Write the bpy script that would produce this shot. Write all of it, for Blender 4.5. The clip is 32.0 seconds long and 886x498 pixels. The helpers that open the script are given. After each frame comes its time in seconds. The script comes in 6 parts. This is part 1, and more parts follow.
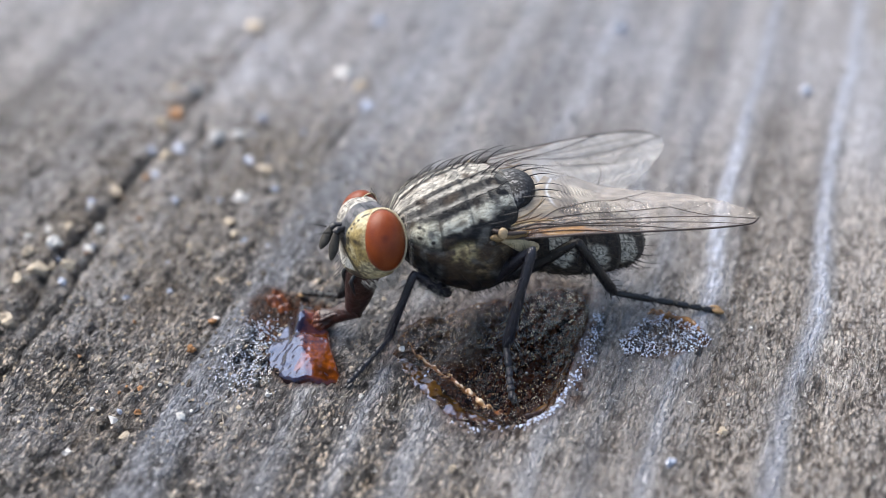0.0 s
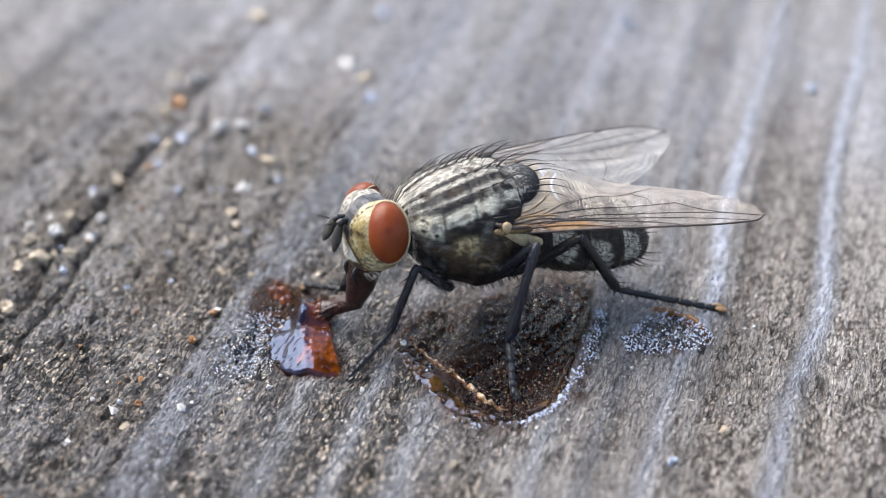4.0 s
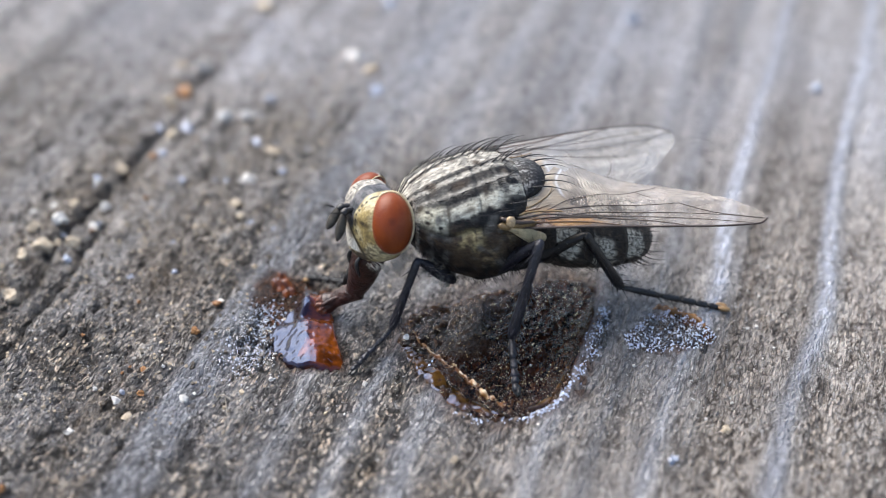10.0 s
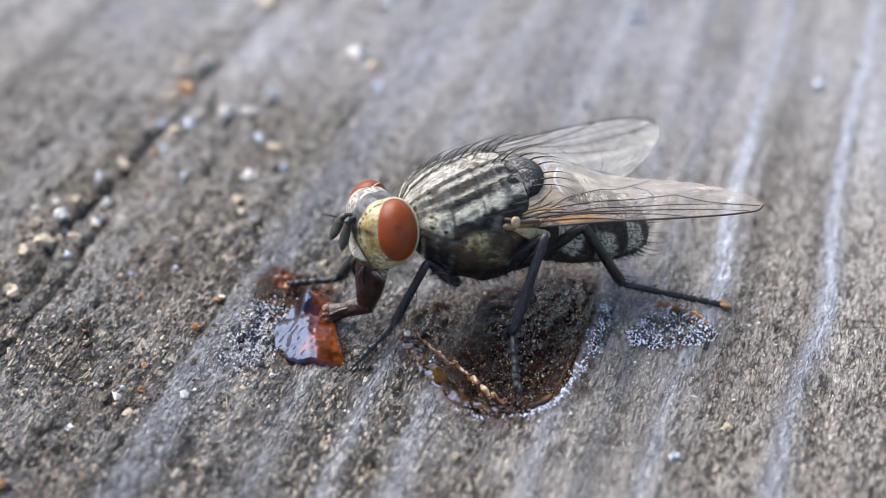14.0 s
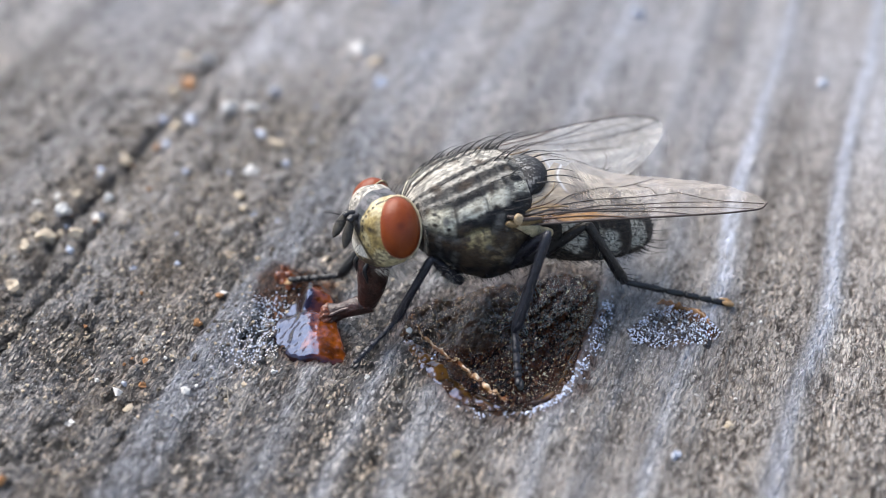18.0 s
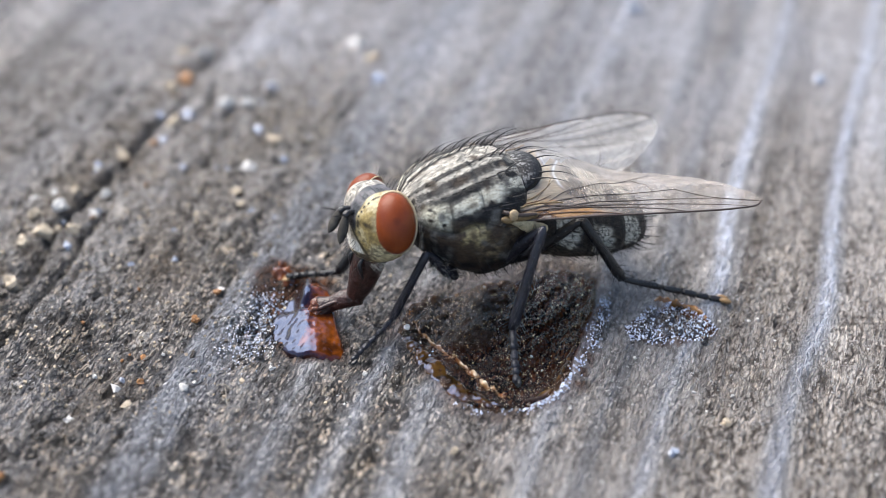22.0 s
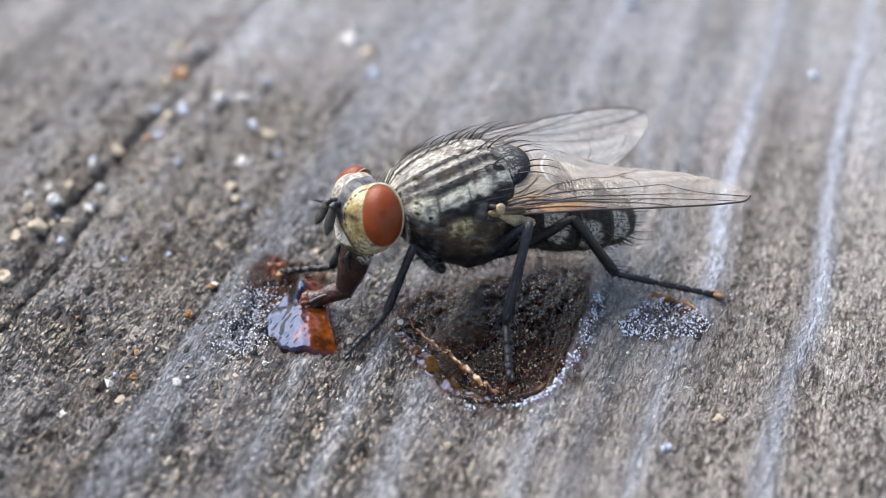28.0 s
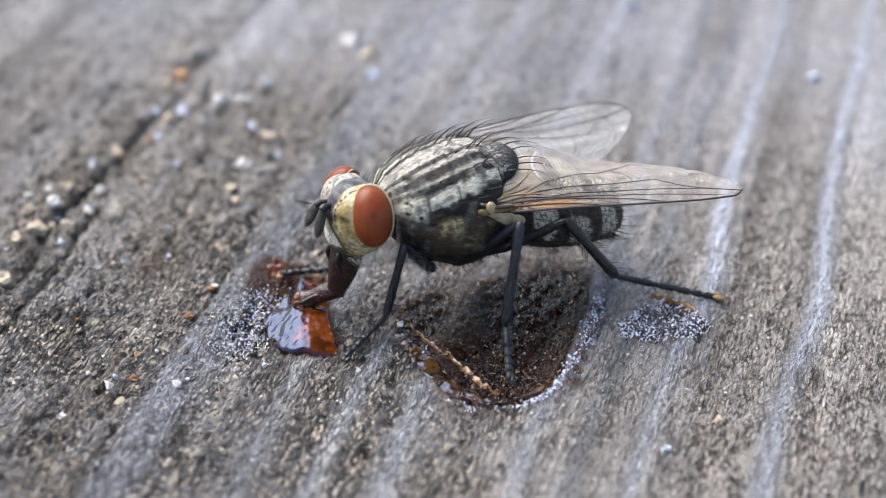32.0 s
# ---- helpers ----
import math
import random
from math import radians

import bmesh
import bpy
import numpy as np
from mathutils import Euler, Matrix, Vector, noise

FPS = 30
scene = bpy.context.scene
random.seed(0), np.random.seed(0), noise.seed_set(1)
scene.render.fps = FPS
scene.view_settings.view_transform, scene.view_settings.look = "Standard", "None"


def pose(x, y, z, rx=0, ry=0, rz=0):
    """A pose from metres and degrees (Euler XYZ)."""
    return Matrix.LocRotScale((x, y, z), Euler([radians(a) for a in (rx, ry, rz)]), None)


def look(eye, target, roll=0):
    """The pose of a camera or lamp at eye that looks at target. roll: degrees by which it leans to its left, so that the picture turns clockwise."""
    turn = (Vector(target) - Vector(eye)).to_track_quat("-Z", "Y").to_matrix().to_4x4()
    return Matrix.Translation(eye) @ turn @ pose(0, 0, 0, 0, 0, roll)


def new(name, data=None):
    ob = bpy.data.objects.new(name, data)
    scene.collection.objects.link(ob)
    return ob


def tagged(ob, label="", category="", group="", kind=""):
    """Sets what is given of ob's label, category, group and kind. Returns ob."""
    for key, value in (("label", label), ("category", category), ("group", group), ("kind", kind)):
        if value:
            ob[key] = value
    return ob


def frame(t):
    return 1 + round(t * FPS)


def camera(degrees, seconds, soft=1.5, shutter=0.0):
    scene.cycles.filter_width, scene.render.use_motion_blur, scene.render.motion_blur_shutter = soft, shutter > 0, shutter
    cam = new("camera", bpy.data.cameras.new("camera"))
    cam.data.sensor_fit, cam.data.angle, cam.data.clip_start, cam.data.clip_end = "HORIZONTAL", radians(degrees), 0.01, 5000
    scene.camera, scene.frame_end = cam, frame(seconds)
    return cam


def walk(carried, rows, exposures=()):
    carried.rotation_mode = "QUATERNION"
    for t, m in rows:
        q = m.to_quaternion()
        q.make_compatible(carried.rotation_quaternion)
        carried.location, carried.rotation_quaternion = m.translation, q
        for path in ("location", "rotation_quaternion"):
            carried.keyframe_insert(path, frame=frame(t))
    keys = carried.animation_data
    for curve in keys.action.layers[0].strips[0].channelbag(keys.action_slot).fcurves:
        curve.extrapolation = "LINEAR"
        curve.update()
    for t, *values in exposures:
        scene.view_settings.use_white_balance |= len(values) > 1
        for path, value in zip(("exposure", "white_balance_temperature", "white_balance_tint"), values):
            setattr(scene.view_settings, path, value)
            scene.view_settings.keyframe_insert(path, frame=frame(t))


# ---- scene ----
MM = 0.001
cam = camera(32, 32.0, soft=0.3)
cam.data.dof.use_dof = True
cam.data.dof.focus_distance = 0.0490
cam.data.dof.aperture_fstop = 42
walk(cam, [
    (0, pose(0.000341, -0.044974, 0.031001, 55.848, 1.442, -0.839)),
    (0.5, pose(0.000346, -0.044934, 0.030956, 55.710, 1.370, -0.662)),
    (1, pose(0.000320, -0.044910, 0.031033, 55.635, 1.196, -0.628)),
    (1.5, pose(0.000315, -0.044893, 0.031071, 55.621, 1.085, -0.517)),
    (2, pose(0.000326, -0.044860, 0.031028, 55.632, 1.033, -0.483)),
    (2.5, pose(0.000362, -0.044895, 0.031012, 55.695, 0.978, -0.376)),
    (3, pose(0.000459, -0.044901, 0.031062, 55.675, 1.056, -0.346)),
    (3.5, pose(0.000196, -0.044805, 0.031042, 55.552, 0.835, -0.469)),
    (5.5, pose(0.000106, -0.044684, 0.031088, 55.168, 0.438, -0.149)),
    (6, pose(0.000046, -0.044629, 0.031213, 54.999, 0.283, -0.123)),
    (6.5, pose(0.000058, -0.044621, 0.031152, 55.077, 0.268, -0.034)),
    (7, pose(-0.000003, -0.044598, 0.031255, 54.992, 0.175, -0.069)),
    (7.5, pose(-0.000056, -0.044625, 0.031247, 55.014, 0.058, -0.048)),
    (8, pose(0.000000, -0.044647, 0.031173, 55.085, 0.061, -0.006)),
    (8.5, pose(0.000019, -0.044684, 0.031177, 55.113, 0.032, 0.009)),
    (9, pose(0.000000, -0.044644, 0.031260, 55.000, 0.000, -0.000)),
    (9.5, pose(-0.000024, -0.044655, 0.031211, 55.068, -0.044, 0.002)),
    (10, pose(-0.000046, -0.044647, 0.031224, 55.044, -0.065, -0.008)),
    (10.5, pose(-0.000008, -0.044612, 0.031254, 54.951, -0.018, -0.007)),
    (11, pose(0.000043, -0.044620, 0.031219, 54.983, -0.027, 0.054)),
    (11.5, pose(0.000025, -0.044626, 0.031170, 55.038, -0.053, 0.119)),
    (12, pose(0.000030, -0.044644, 0.031185, 55.074, -0.007, 0.099)),
    (12.5, pose(0.000006, -0.044591, 0.031254, 54.952, -0.051, 0.100)),
    (13, pose(0.000015, -0.044606, 0.031181, 54.987, -0.053, 0.135)),
    (13.5, pose(-0.000025, -0.044612, 0.031228, 54.909, -0.106, 0.100)),
    (14, pose(0.000062, -0.044608, 0.031165, 54.937, -0.050, 0.193)),
    (14.5, pose(-0.000013, -0.044599, 0.031138, 54.932, -0.112, 0.160)),
    (16.5, pose(-0.000063, -0.044556, 0.031176, 54.826, -0.184, 0.184)),
    (17, pose(-0.000081, -0.044551, 0.031257, 54.729, -0.208, 0.236)),
    (17.5, pose(-0.000006, -0.044525, 0.031179, 54.782, -0.192, 0.329)),
    (18, pose(-0.000001, -0.044520, 0.031138, 54.793, -0.252, 0.345)),
    (18.5, pose(-0.000055, -0.044503, 0.031252, 54.658, -0.290, 0.261)),
    (19, pose(-0.000088, -0.044498, 0.031291, 54.711, -0.276, 0.315)),
    (19.5, pose(-0.000117, -0.044515, 0.031268, 54.680, -0.329, 0.262)),
    (20, pose(-0.000160, -0.044495, 0.031285, 54.624, -0.375, 0.241)),
    (20.5, pose(-0.000032, -0.044474, 0.031237, 54.557, -0.390, 0.220)),
    (21, pose(-0.000130, -0.044513, 0.031255, 54.571, -0.467, 0.181)),
    (21.5, pose(-0.000142, -0.044477, 0.031263, 54.552, -0.454, 0.160)),
    (22, pose(-0.000129, -0.044464, 0.031301, 54.484, -0.452, 0.208)),
    (22.5, pose(-0.000130, -0.044527, 0.031349, 54.428, -0.546, 0.134)),
    (23, pose(-0.000066, -0.044548, 0.031234, 54.557, -0.556, 0.193)),
    (23.5, pose(-0.000033, -0.044561, 0.031295, 54.449, -0.561, 0.193)),
    (24, pose(-0.000096, -0.044568, 0.031295, 54.453, -0.619, 0.113)),
    (24.5, pose(-0.000071, -0.044548, 0.031237, 54.491, -0.594, 0.144)),
    (25, pose(-0.000063, -0.044483, 0.031327, 54.359, -0.581, 0.139)),
    (25.5, pose(0.000015, -0.044541, 0.031206, 54.481, -0.520, 0.247)),
    (27.5, pose(-0.000007, -0.044475, 0.031324, 54.293, -0.564, 0.162)),
    (28, pose(0.000046, -0.044485, 0.031330, 54.295, -0.527, 0.220)),
    (28.5, pose(-0.000042, -0.044475, 0.031278, 54.324, -0.617, 0.160)),
    (29, pose(0.000019, -0.044506, 0.031260, 54.355, -0.596, 0.195)),
    (29.5, pose(0.000001, -0.044516, 0.031238, 54.371, -0.593, 0.156)),
    (30, pose(0.000015, -0.044473, 0.031306, 54.307, -0.565, 0.164)),
    (30.5, pose(0.000058, -0.044486, 0.031295, 54.320, -0.573, 0.239)),
    (31, pose(0.000044, -0.044549, 0.031239, 54.426, -0.537, 0.224)),
    (31.5, pose(-0.000005, -0.044510, 0.031352, 54.317, -0.577, 0.198)),
    (32, pose(0.000037, -0.044478, 0.031306, 54.375, -0.533, 0.210)),
], exposures=[(0.0, 0.90), (2.2, 0.90), (3.0, 1.02), (3.5, 1.02), (5.5, 0.91), (9.0, 0.93), (11.0, 0.96), (32.0, 0.99)])

# ---- light ----
world = bpy.data.worlds.new("sky")
scene.world = world
world.use_nodes = True
wt = world.node_tree
sky = wt.nodes.new("ShaderNodeTexSky")
sky.sky_type = "NISHITA"
sky.sun_disc = False
sky.sun_elevation = radians(55)
sky.sun_rotation = radians(309)
sky.dust_density = 3.0
sky.air_density = 1.0
wt.links.new(sky.outputs["Color"], wt.nodes["Background"].inputs["Color"])
wt.nodes["Background"].inputs["Strength"].default_value = 0.15
sun_data = bpy.data.lights.new("sun", "SUN")
sun_data.energy = 3.2
sun_data.angle = radians(64)
sun_data.color = (1.0, 0.975, 0.94)
sun = new("sun", sun_data)
sun.matrix_world = look((-0.45, 0.36, 0.82), (0, 0, 0))


# ---- materials ----
def mat_base(name):
    m = bpy.data.materials.new(name)
    m.use_nodes = True
    nt = m.node_tree
    return m, nt, nt.nodes["Principled BSDF"]


def node(nt, kind, ins=None, operation="", data_type="", blend_type="", attribute_name="", wave_type="", bands_direction="", invert=False):
    n = nt.nodes.new(kind)
    if operation:
        n.operation = operation
    if data_type:
        n.data_type = data_type
    if blend_type:
        n.blend_type = blend_type
    if attribute_name:
        n.attribute_name = attribute_name
    if wave_type:
        n.wave_type, n.bands_direction = wave_type, bands_direction
    if invert:
        n.invert = True
    for k, v in (ins or {}).items():
        if isinstance(v, bpy.types.NodeSocket):
            nt.links.new(v, n.inputs[k])
        else:
            n.inputs[k].default_value = v
    return n


def rgba(c):
    return (c[0], c[1], c[2], 1.0)


def mix_col(nt, fac, a, b, blend="MIX"):
    n = node(nt, "ShaderNodeMix", data_type="RGBA", blend_type=blend)
    for s, v in ((0, fac), (6, a), (7, b)):
        if isinstance(v, bpy.types.NodeSocket):
            nt.links.new(v, n.inputs[s])
        else:
            n.inputs[s].default_value = v if s == 0 else rgba(v)
    return n.outputs[2]


def ramp(nt, fac, lo, hi):
    n = node(nt, "ShaderNodeMapRange", {"Value": fac, "From Min": lo, "From Max": hi})
    return n.outputs[0]


def coords(nt):
    """Object coordinates in millimetres."""
    tc = node(nt, "ShaderNodeTexCoord")
    return node(nt, "ShaderNodeVectorMath", {0: tc.outputs["Object"], 1: (1000, 1000, 1000)}, operation="MULTIPLY").outputs[0]


def tex_noise(nt, vec, scale, detail=3, rough=0.6):
    return node(nt, "ShaderNodeTexNoise", {"Vector": vec, "Scale": scale, "Detail": detail, "Roughness": rough}).outputs["Fac"]


def plain(name, color, rough=0.5, vary=0.35, scale=6.0, bump=0.02, bump_scale=25.0, spec=0.5, metallic=0.0, color2=None, coat=0.0):
    """A surface of one colour that varies at two scales, with fine relief; scales per millimetre."""
    m, nt, p = mat_base(name)
    v = coords(nt)
    n1, n2 = tex_noise(nt, v, scale), tex_noise(nt, v, scale * 7, 2)
    dark = color2 or tuple(c * (1 - vary) for c in color)
    c = mix_col(nt, ramp(nt, n1, 0.35, 0.65), dark, color)
    c = mix_col(nt, ramp(nt, n2, 0.3, 0.75), tuple(x * 0.75 for x in dark), c)
    nt.links.new(c, p.inputs["Base Color"])
    p.inputs["Roughness"].default_value = rough
    p.inputs["Specular IOR Level"].default_value = spec
    p.inputs["Metallic"].default_value = metallic
    p.inputs["Coat Weight"].default_value = coat
    b = node(nt, "ShaderNodeBump", {"Height": tex_noise(nt, v, bump_scale, 2), "Strength": 0.6, "Distance": bump * MM})
    nt.links.new(b.outputs[0], p.inputs["Normal"])
    return m


def patterned(name, rough=0.5, spec=0.4, bump=0.02, bump_scale=22.0, grain=0.35, sheen=0.0):
    """A surface whose markings lie in the mesh's own 'tone' attribute, with grain and relief."""
    m, nt, p = mat_base(name)
    v = coords(nt)
    at = node(nt, "ShaderNodeAttribute", attribute_name="tone")
    lay = node(nt, "ShaderNodeMapping", {"Vector": v, "Rotation": (0, 0, radians(24)), "Scale": (0.35, 1.5, 1.0)}).outputs[0]
    n2 = tex_noise(nt, v, 16, 3, 0.7)
    pile = tex_noise(nt, lay, 11, 2, 0.6)
    c = mix_col(nt, ramp(nt, n2, 0.3, 0.7), tuple([1 - grain] * 3), (1.12, 1.12, 1.12))
    c = mix_col(nt, ramp(nt, pile, 0.40, 0.60), mix_col(nt, 1.0, c, (0.62, 0.61, 0.60), "MULTIPLY"), c)
    c = mix_col(nt, 1.0, at.outputs["Color"], c, "MULTIPLY")
    nt.links.new(c, p.inputs["Base Color"])
    p.inputs["Roughness"].default_value = rough
    p.inputs["Specular IOR Level"].default_value = spec
    p.inputs["Sheen Weight"].default_value = sheen
    b = node(nt, "ShaderNodeBump", {"Height": tex_noise(nt, v, bump_scale, 2), "Strength": 0.7, "Distance": bump * MM})
    nt.links.new(b.outputs[0], p.inputs["Normal"])
    return m


def wood_material():
    m, nt, p = mat_base("weathered_wood")
    v = coords(nt)
    turn = node(nt, "ShaderNodeMapping", {"Vector": v, "Rotation": (0, 0, radians(17.0))}).outputs[0]
    stretch = node(nt, "ShaderNodeVectorMath", {0: turn, 1: (1.0, 0.22, 1.0)}, operation="MULTIPLY").outputs[0]
    at = {k: node(nt, "ShaderNodeAttribute", attribute_name=k).outputs["Fac"] for k in ("ridge", "even", "wet", "soil", "pit", "crust", "side_bright")}
    fibre = tex_noise(nt, stretch, 1.5, 5, 0.65)
    half = node(nt, "ShaderNodeVectorMath", {0: turn, 1: (1.0, 0.42, 1.0)}, operation="MULTIPLY").outputs[0]
    warp = node(nt, "ShaderNodeTexNoise", {"Vector": half, "Scale": 3.0, "Detail": 2.0}).outputs["Color"]
    warped = node(nt, "ShaderNodeVectorMath", {0: warp, 1: (0.35, 0.35, 0.35), 2: half}, operation="MULTIPLY_ADD").outputs[0]
    flake = node(nt, "ShaderNodeTexVoronoi", {"Vector": warped, "Scale": 7.2, "Randomness": 1.0})
    cell = node(nt, "ShaderNodeSeparateColor", {0: flake.outputs["Color"]})
    grain = tex_noise(nt, half, 4.6, 4, 0.8)
    patch = tex_noise(nt, v, 0.20, 3, 0.6)
    fine = tex_noise(nt, v, 6.5, 4, 0.8)
    hue = tex_noise(nt, v, 0.9, 3, 0.6)
    flake2 = node(nt, "ShaderNodeTexVoronoi", {"Vector": warped, "Scale": 11.0})
    cell2 = node(nt, "ShaderNodeSeparateColor", {0: flake2.outputs["Color"]})
    tiny = node(nt, "ShaderNodeMapRange", {"Value": cell2.outputs[1], "To Min": 0.10, "To Max": 1.75}).outputs[0]
    mottle = node(nt, "ShaderNodeMath", {0: cell.outputs[0], 1: ramp(nt, grain, 0.40, 0.60)}, operation="MULTIPLY").outputs[0]
    mottle = node(nt, "ShaderNodeMath", {0: mottle, 1: tiny}, operation="MULTIPLY").outputs[0]
    early = mix_col(nt, ramp(nt, mottle, 0.0, 0.66), (0.020, 0.016, 0.013), (0.60, 0.52, 0.42))
    early = mix_col(nt, ramp(nt, flake.outputs["Distance"], 0.42, 0.62), early, (0.018, 0.016, 0.014))
    early = mix_col(nt, ramp(nt, hue, 0.45, 0.65), early, mix_col(nt, 1.0, early, (1.0, 0.90, 0.78), "MULTIPLY"))
    early = mix_col(nt, ramp(nt, patch, 0.36, 0.58), early, mix_col(nt, 0.5, early, (0.25, 0.25, 0.262)))
    dull = mix_col(nt, ramp(nt, mottle, 0.0, 0.7), (0.064, 0.069, 0.082), (0.27, 0.278, 0.305))
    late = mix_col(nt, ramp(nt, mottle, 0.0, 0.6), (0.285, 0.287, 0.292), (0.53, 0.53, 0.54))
    # extra brightness of the board's sides is put into the wood colour
    side = at["side_bright"]
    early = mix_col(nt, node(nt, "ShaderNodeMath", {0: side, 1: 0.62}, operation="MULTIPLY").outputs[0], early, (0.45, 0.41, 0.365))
    c = mix_col(nt, at["even"], early, dull)
    # the ridge mask also carries the far sheen put into the colour
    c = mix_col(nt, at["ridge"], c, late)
    c = mix_col(nt, node(nt, "ShaderNodeMath", {0: ramp(nt, fibre, 0.57, 0.70), 1: 0.5}, operation="MULTIPLY").outputs[0], c, (0.46, 0.43, 0.38))
    gap = node(nt, "ShaderNodeMath", {0: ramp(nt, flake.outputs["Distance"], 0.40, 0.60), 1: ramp(nt, tex_noise(nt, half, 2.2, 3, 0.6), 0.40, 0.58)}, operation="MULTIPLY").outputs[0]
    bare = node(nt, "ShaderNodeMath", {0: at["ridge"], 1: -1.1, 2: 1.0}, operation="MULTIPLY_ADD").outputs[0]
    gap = node(nt, "ShaderNodeMath", {0: gap, 1: bare}, operation="MULTIPLY").outputs[0]
    gap.node.use_clamp = True
    c = mix_col(nt, gap, c, mix_col(nt, 1.0, c, (0.24, 0.21, 0.19), "MULTIPLY"))
    thin = node(nt, "ShaderNodeVectorMath", {0: turn, 1: (1.0, 0.16, 1.0)}, operation="MULTIPLY").outputs[0]
    wander = node(nt, "ShaderNodeVectorMath", {0: warp, 1: (0.10, 0.10, 0.10), 2: thin}, operation="MULTIPLY_ADD").outputs[0]
    split = node(nt, "ShaderNodeTexVoronoi", {"Vector": wander, "Scale": 6.4})
    split.feature = "DISTANCE_TO_EDGE"
    crackle = node(nt, "ShaderNodeMath", {0: ramp(nt, split.outputs["Distance"], 0.13, 0.03), 1: ramp(nt, grain, 0.36, 0.54)}, operation="MULTIPLY").outputs[0]
    crackle = node(nt, "ShaderNodeMath", {0: crackle, 1: ramp(nt, at["ridge"], 0.75, 0.15)}, operation="MULTIPLY").outputs[0]
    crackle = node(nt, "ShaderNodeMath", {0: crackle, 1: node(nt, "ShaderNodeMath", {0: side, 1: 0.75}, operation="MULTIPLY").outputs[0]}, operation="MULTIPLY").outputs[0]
    c = mix_col(nt, crackle, c, mix_col(nt, 1.0, c, (0.20, 0.18, 0.16), "MULTIPLY"))
    dash = tex_noise(nt, thin, 5.5, 3, 0.7)
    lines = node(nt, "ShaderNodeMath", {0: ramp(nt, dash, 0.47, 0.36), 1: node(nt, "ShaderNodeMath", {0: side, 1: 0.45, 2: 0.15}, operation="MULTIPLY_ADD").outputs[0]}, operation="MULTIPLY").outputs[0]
    c = mix_col(nt, lines, c, mix_col(nt, 1.0, c, (0.25, 0.22, 0.19), "MULTIPLY"))
    # bluish sky reflection on the ridges, put into their colour
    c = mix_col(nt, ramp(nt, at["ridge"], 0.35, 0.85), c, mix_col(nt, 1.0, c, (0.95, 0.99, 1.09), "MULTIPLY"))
    band = node(nt, "ShaderNodeVectorMath", {0: turn, 1: (1.0, 0.035, 1.0)}, operation="MULTIPLY").outputs[0]
    streak = ramp(nt, tex_noise(nt, band, 0.62, 3, 0.6), 0.36, 0.62)
    c = mix_col(nt, 1.0, c, mix_col(nt, streak, (0.98, 0.945, 0.925), (1.95, 1.95, 1.97)), "MULTIPLY")
    c = mix_col(nt, ramp(nt, fine, 0.60, 0.64), c, (0.62, 0.61, 0.60))
    soil = mix_col(nt, ramp(nt, fine, 0.42, 0.60), (0.030, 0.020, 0.014), (0.24, 0.18, 0.12))
    c = mix_col(nt, at["soil"], c, soil)
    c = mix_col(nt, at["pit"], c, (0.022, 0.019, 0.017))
    c = mix_col(nt, at["wet"], c, mix_col(nt, 1.0, c, (0.28, 0.122, 0.056), "MULTIPLY"))
    nt.links.new(c, p.inputs["Base Color"])
    sp = node(nt, "ShaderNodeMapRange", {"Value": at["wet"], "To Min": 0.40, "To Max": 0.32}).outputs[0]
    nt.links.new(sp, p.inputs["Specular IOR Level"])
    dry = node(nt, "ShaderNodeMapRange", {"Value": at["ridge"], "To Min": 0.44, "To Max": 0.34}).outputs[0]
    shine = node(nt, "ShaderNodeMath", {0: at["wet"], 1: at["crust"]}, operation="MAXIMUM").outputs[0]
    r = node(nt, "ShaderNodeMix", {0: shine, 2: dry, 3: 0.20}, data_type="FLOAT").outputs[0]
    nt.links.new(r, p.inputs["Roughness"])
    dome = node(nt, "ShaderNodeMath", {0: flake.outputs["Distance"], 1: -0.75, 2: grain}, operation="MULTIPLY_ADD").outputs[0]
    dome = node(nt, "ShaderNodeMath", {0: flake2.outputs["Distance"], 1: -0.8, 2: dome}, operation="MULTIPLY_ADD").outputs[0]
    h = node(nt, "ShaderNodeMath", {0: dome, 1: mottle}, operation="ADD").outputs[0]
    h = node(nt, "ShaderNodeMath", {0: tex_noise(nt, thin, 8.5, 3, 0.7), 1: 1.5, 2: h}, operation="MULTIPLY_ADD").outputs[0]
    b1 = node(nt, "ShaderNodeBump", {"Height": h, "Strength": 1.0, "Distance": 0.34 * MM})
    nt.links.new(b1.outputs[0], p.inputs["Normal"])
    return m


def liquid(name, tint, gloss=0.03, fresnel=1.42):
    """Clear tinted syrup: what lies beneath shows through, the sky mirrors in it."""
    m = bpy.data.materials.new(name)
    m.use_nodes = True
    nt = m.node_tree
    nt.nodes.remove(nt.nodes["Principled BSDF"])
    v = coords(nt)
    n = tex_noise(nt, v, 3.0, 3)
    c = mix_col(nt, ramp(nt, n, 0.35, 0.7), tuple(x * 0.8 for x in tint), tint)
    b = node(nt, "ShaderNodeBump", {"Height": tex_noise(nt, v, 6.0, 4, 0.7), "Strength": 0.7, "Distance": 0.08 * MM})
    tr = node(nt, "ShaderNodeBsdfTransparent", {"Color": c})
    gl = node(nt, "ShaderNodeBsdfGlossy", {"Roughness": gloss, "Normal": b.outputs[0]})
    fr = node(nt, "ShaderNodeFresnel", {"IOR": fresnel, "Normal": b.outputs[0]})
    mx = node(nt, "ShaderNodeMixShader", {0: fr.outputs[0], 1: tr.outputs[0], 2: gl.outputs[0]})
    nt.links.new(mx.outputs[0], nt.nodes["Material Output"].inputs["Surface"])
    return m


